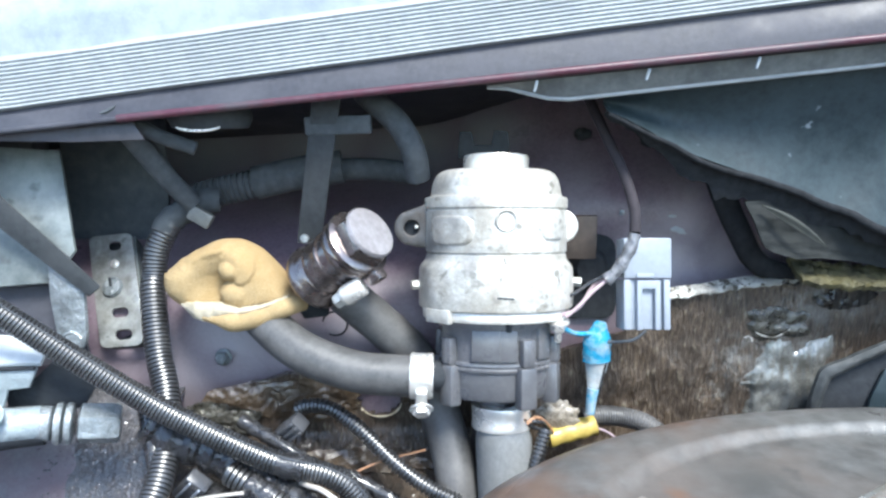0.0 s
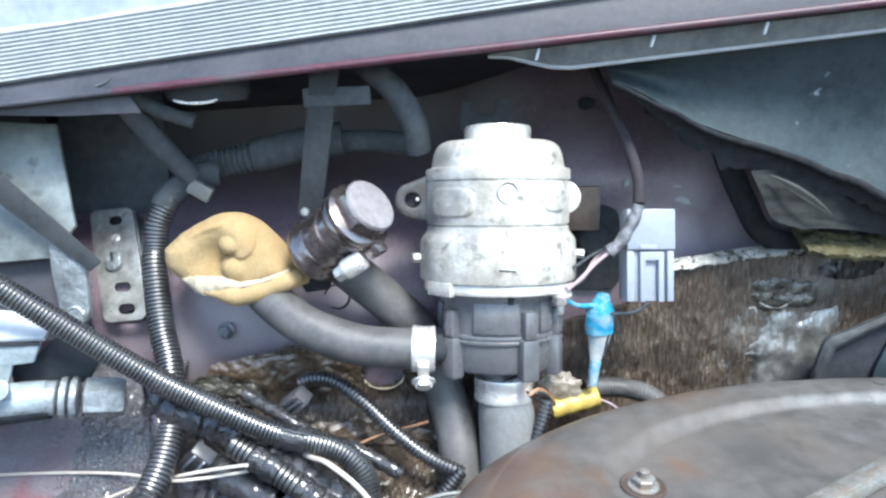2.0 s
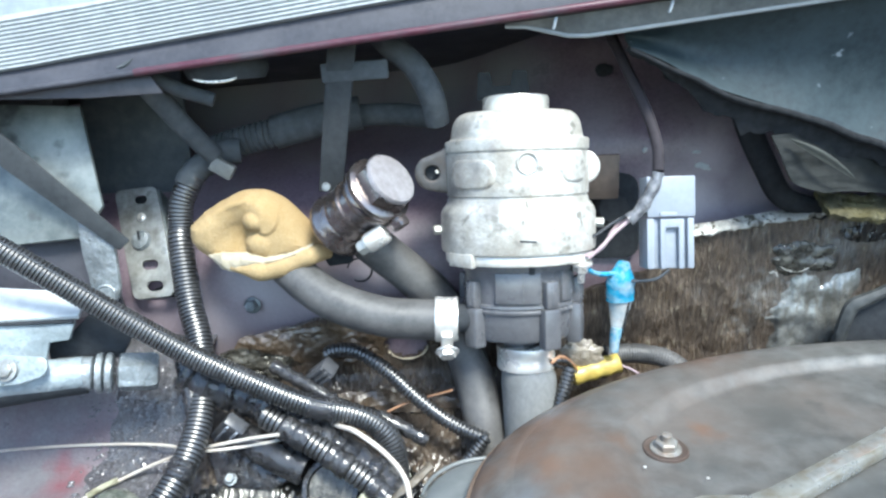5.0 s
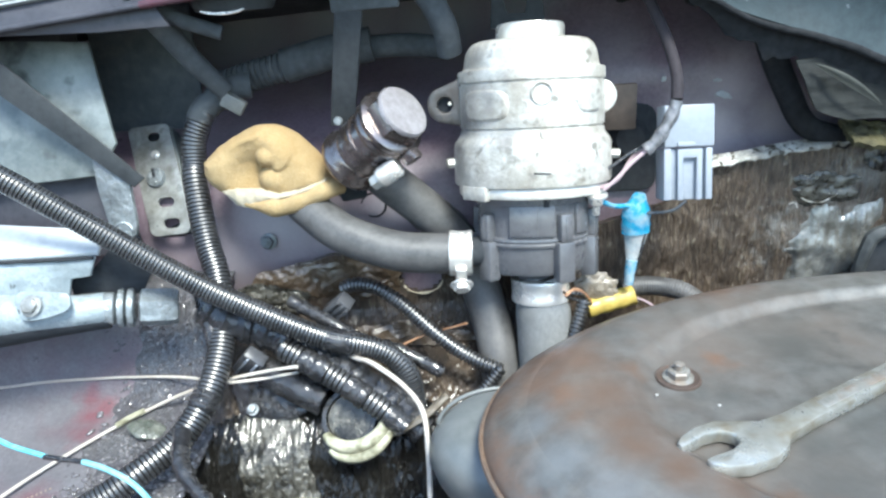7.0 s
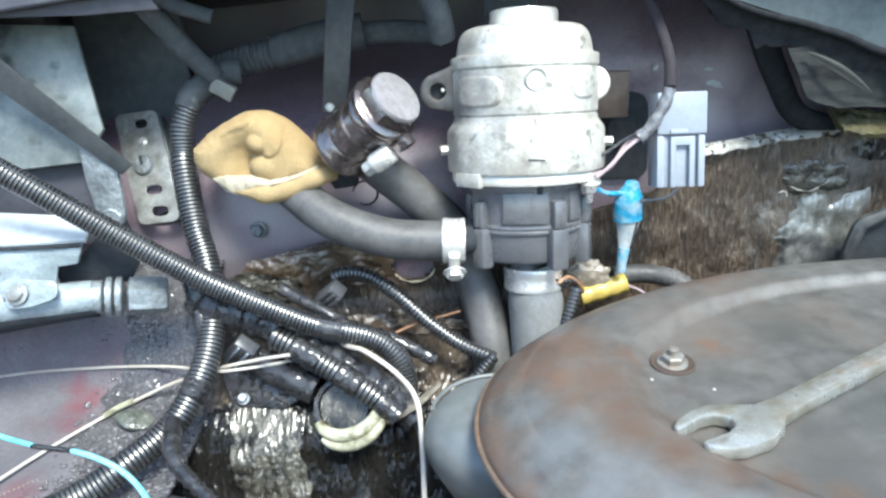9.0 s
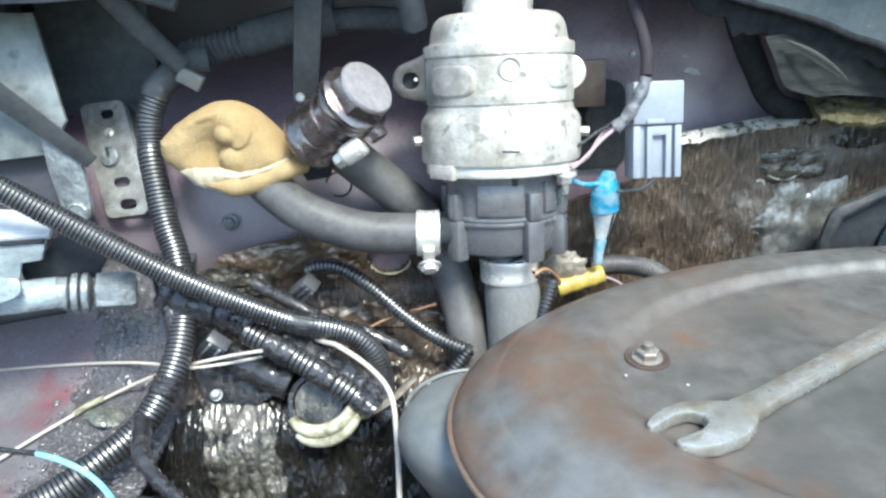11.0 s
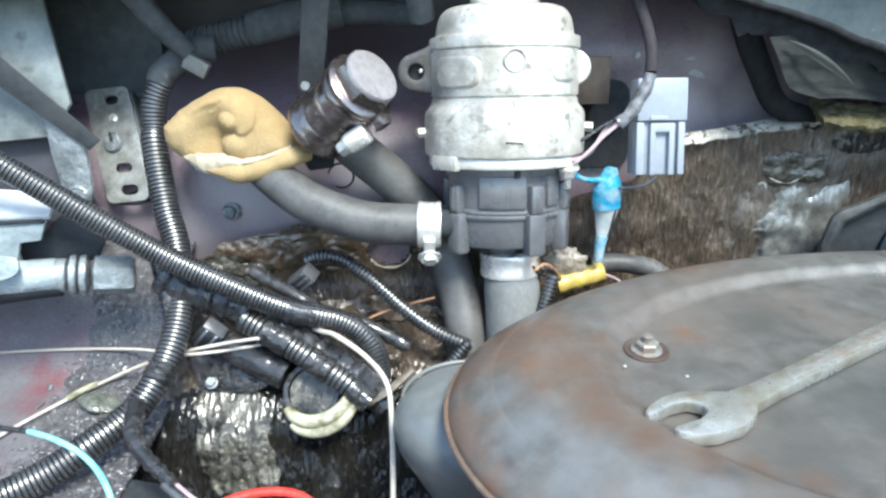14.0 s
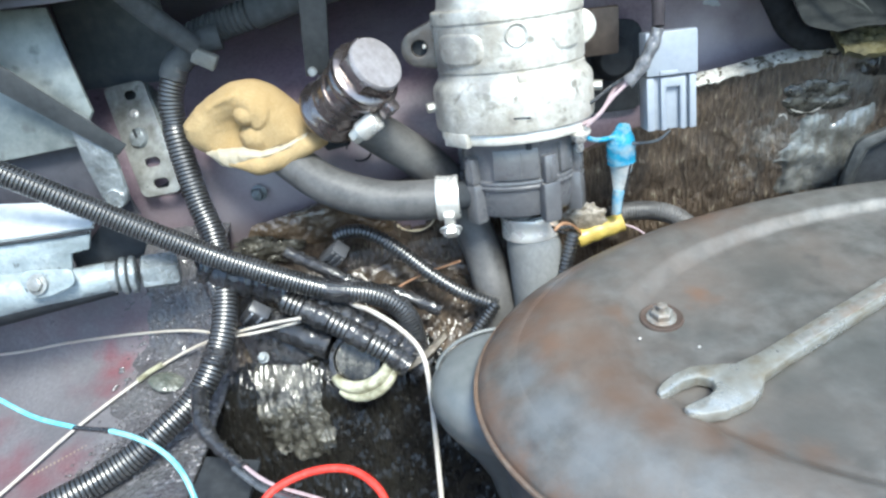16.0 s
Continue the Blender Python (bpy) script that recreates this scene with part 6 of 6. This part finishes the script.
part("flap", quad_plate([(-0.124, 0.010, 0.792), (-0.100, 0.014, 0.788), (-0.103, 0.014, 0.778), (-0.116, 0.010, 0.777)], 0.003, 0.0008), M_DARK, gr)
part("ring", part_ring(Vector((-0.1005, 0.024, 0.770)), pose(0, 0, 0, 90, 0, 0), 0.0075, 0.0007, -120, 170, 30, 1.0), M_DARK, gr)

# added black plate and boss: they stand for shade on the bulkhead
gr = thing("bulkhead_shade", (0.058, 0.062, 0.79), "black plate and boss added for the shade beside the pump", "grommet")
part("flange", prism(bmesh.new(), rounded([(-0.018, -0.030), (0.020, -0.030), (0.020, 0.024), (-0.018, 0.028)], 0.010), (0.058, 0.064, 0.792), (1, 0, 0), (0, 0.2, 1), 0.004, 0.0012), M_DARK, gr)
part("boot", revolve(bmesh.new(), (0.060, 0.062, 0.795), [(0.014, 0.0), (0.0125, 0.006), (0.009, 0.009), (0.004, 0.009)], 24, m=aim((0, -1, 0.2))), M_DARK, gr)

st = thing("hanging_lever", (-0.19, 0.02, 0.86), "dull grey lever with a bright square end", "lever")
part("rod", tube([(-0.212, -0.004, 0.900), (-0.206, 0.008, 0.884), (-0.195, 0.022, 0.860), (-0.183, 0.030, 0.842)], lambda f, s: 0.0070 - 0.0012 * f, 14), M_HAZED_GREY, st)
part("square_end", block(bmesh.new(), (-0.1785, 0.028, 0.8350), (0.014, 0.006, 0.009), pose(0, 0, 0, 0, 32, 0), 0.001), M_FIN, st, "worn bright end block")
hk = thing("hanging_strap", (-0.108, 0.010, 0.86), "grey flat hanging strap with a cross bar", "strap")
part("strap", quad_plate([(-0.1035, 0.000, 0.912), (-0.0880, 0.000, 0.912), (-0.1050, 0.012, 0.822), (-0.1190, 0.012, 0.822)], 0.003, 0.0008), M_STRAP, hk)
part("cross_bar", block(bmesh.new(), (-0.092, 0.006, 0.889), (0.036, 0.006, 0.010), pose(0, 0, 0, 0, -2, 0), 0.001), M_HAZED_GREY, hk)
part("rivet", revolve(bmesh.new(), (-0.1135, 0.0085, 0.8255), [(0.0028, 0), (0.0022, 0.0014), (0.001, 0.0016)], 14, m=aim((0, -1, 0.2))), M_CAST, hk)
solo("heater_hose", tube([(-0.084, 0.024, 0.912), (-0.0735, 0.019, 0.9015), (-0.060, 0.015, 0.8895), (-0.0515, 0.013, 0.874), (-0.049, 0.019, 0.859)], 0.0070, 18), M_HAZED_GREY, "dark grey hose dropping from the cowl", "hose")
fl = thing("flexible_duct", (-0.13, 0.06, 0.853), "grey flexible duct along the bulkhead", "duct")
part("ribbed_end", corrugated([(-0.192, 0.052, 0.842), (-0.170, 0.052, 0.848), (-0.150, 0.053, 0.852)], 0.0092, 0.0036, 0.0012, 16), M_HAZED_GREY, fl)
part("tube", tube([(-0.152, 0.053, 0.852), (-0.125, 0.056, 0.858), (-0.098, 0.058, 0.862)], 0.0105, 18), M_HAZED_GREY, fl)
part("tail", tube([(-0.100, 0.060, 0.860), (-0.075, 0.060, 0.860), (-0.050, 0.058, 0.857)], 0.0070, 16), M_HAZED_GREY, fl)
ws = thing("cowl_drain", (-0.163, 0.006, 0.890), "round drain collar with a bright edge under the cowl", "drain")
part("collar", revolve(bmesh.new(), (-0.163, 0.010, 0.8925), [(0.022, 0.008), (0.0235, 0.000), (0.021, -0.005), (0.014, -0.006)], 32, 1.0, 0.6), M_STRAP, ws)
part("bright_edge", part_ring(Vector((-0.165, -0.0035, 0.8895)), pose(0, 0, 0, 80, 0, 3), 0.0125, 0.0009, 205, 335, 20, 0.25), M_BRIGHT, ws)
part("side_lever", tube([(-0.205, 0.004, 0.893), (-0.192, 0.006, 0.884), (-0.172, 0.010, 0.876)], 0.004, 12), M_HAZED_GREY, ws)

# ---- corner beside the wing panel ----
tr = thing("torn_sealant", (0.155, 0.005, 0.82), "torn grey leaf of old sealant hanging by the wing", "sealant")


LEAF_A = spline([(0.1322, 0.003, 0.8475), (0.1352, 0.0, 0.8400), (0.1394, -0.001, 0.8306), (0.1454, -0.002, 0.8214), (0.1608, -0.003, 0.8162)], 0.002)


def leaf(u, v):
    a = LEAF_A[min(len(LEAF_A) - 1, int(u * (len(LEAF_A) - 1)))]
    b = Vector((0.250, 0.010, 0.842 - 0.044 * u))
    return a.lerp(b, v) + Vector((0, 0.006 * step01(0, 0.25, v) + 0.0015 * rnd((u * 5, v * 5, 0), 1.0), 0.004 * math.sin(math.pi * v)))


part("leaf", loft(bmesh.new(), leaf, 40, 20, Vector((0, 0.0014, 0))), M_LEAF, tr)
part("curled_tip", loft(bmesh.new(), lambda u, v: Vector((0.1396, -0.003, 0.8459)).lerp(Vector((0.1745, -0.007, 0.8241)), u) + Vector((0.002, -0.002 * math.sin(v * 3), 0.0040)) * math.sin(math.pi * min(1, u * 0.98 + 0.02)) ** 0.8 * (v - 0.15), 20, 6, Vector((0, 0.001, 0))), M_LEAF2, tr, "paler curled tip")
# black tube stands in for the shaded wall beside the leaf
part("fold", tube([(0.118, 0.034, 0.885), (0.130, 0.030, 0.850), (0.142, 0.030, 0.826), (0.156, 0.032, 0.806), (0.182, 0.036, 0.796)], lambda f, s: 0.0075 - 0.001 * f, 14), M_SHADE_GRIME, tr)
def residue(u, v):
    x = 0.171 + 0.085 * u
    ragged = 0.0022 * rnd((u * 14, v * 4, 3), 1.0) + 0.0012 * rnd((u * 40, v * 9, 3), 1.0)
    return Vector((x, 0.006 + 0.020 * v + 0.003 * rnd((u * 12, v * 5, 0), 1.0), 0.801 + 0.010 * v * (1 - 0.3 * u) + ragged - 0.003 * math.sin(math.pi * u)))


solo("sealant_residue", loft(bmesh.new(), residue, 90, 18, Vector((0, 0.002, -0.003))), M_YFOIL, "crusty yellow-brown sealant residue on the ledge", "sealant", smooth=50)
solo("tar_patch", mat_patch(0.211, 0.784, 0.020, 0.007, 31.0, 0.0015, 50, 30, 0.0, 0.001), M_TAR, "small black tar smear under the sealant", "tar", smooth=60)
for k, (x, z, r) in enumerate(((0.062, 0.880, 0.006), (0.108, 0.876, 0.007), (0.124, 0.862, 0.005))):
    solo("bulkhead_clip", foam_lump((x, panel_y(z) - 0.004, z), (r, 0.006, r * 0.7), 10 * k, 20 + k), M_STRAP, "dark plastic clip high on the bulkhead", "clip", "bulkhead clips")
# pale flakes stand for the highlights of a dent in the panel
for x, z, w, h, turn in ((0.1210, 0.8185, 0.0050, 0.0017, 14), (0.1165, 0.8280, 0.0024, 0.0008, 0), (0.0830, 0.8305, 0.0012, 0.0016, 0)):
    solo("dent_glint", foam_lump((x, bulkhead_y(x, z) - 0.0018, z), (w, 0.0016, h), turn, 31 + 90 * x, 0.5), M_LEDGE, "small pale flake painting a dent's highlight on the bulkhead", "paint chip", "paint chips on the bulkhead")
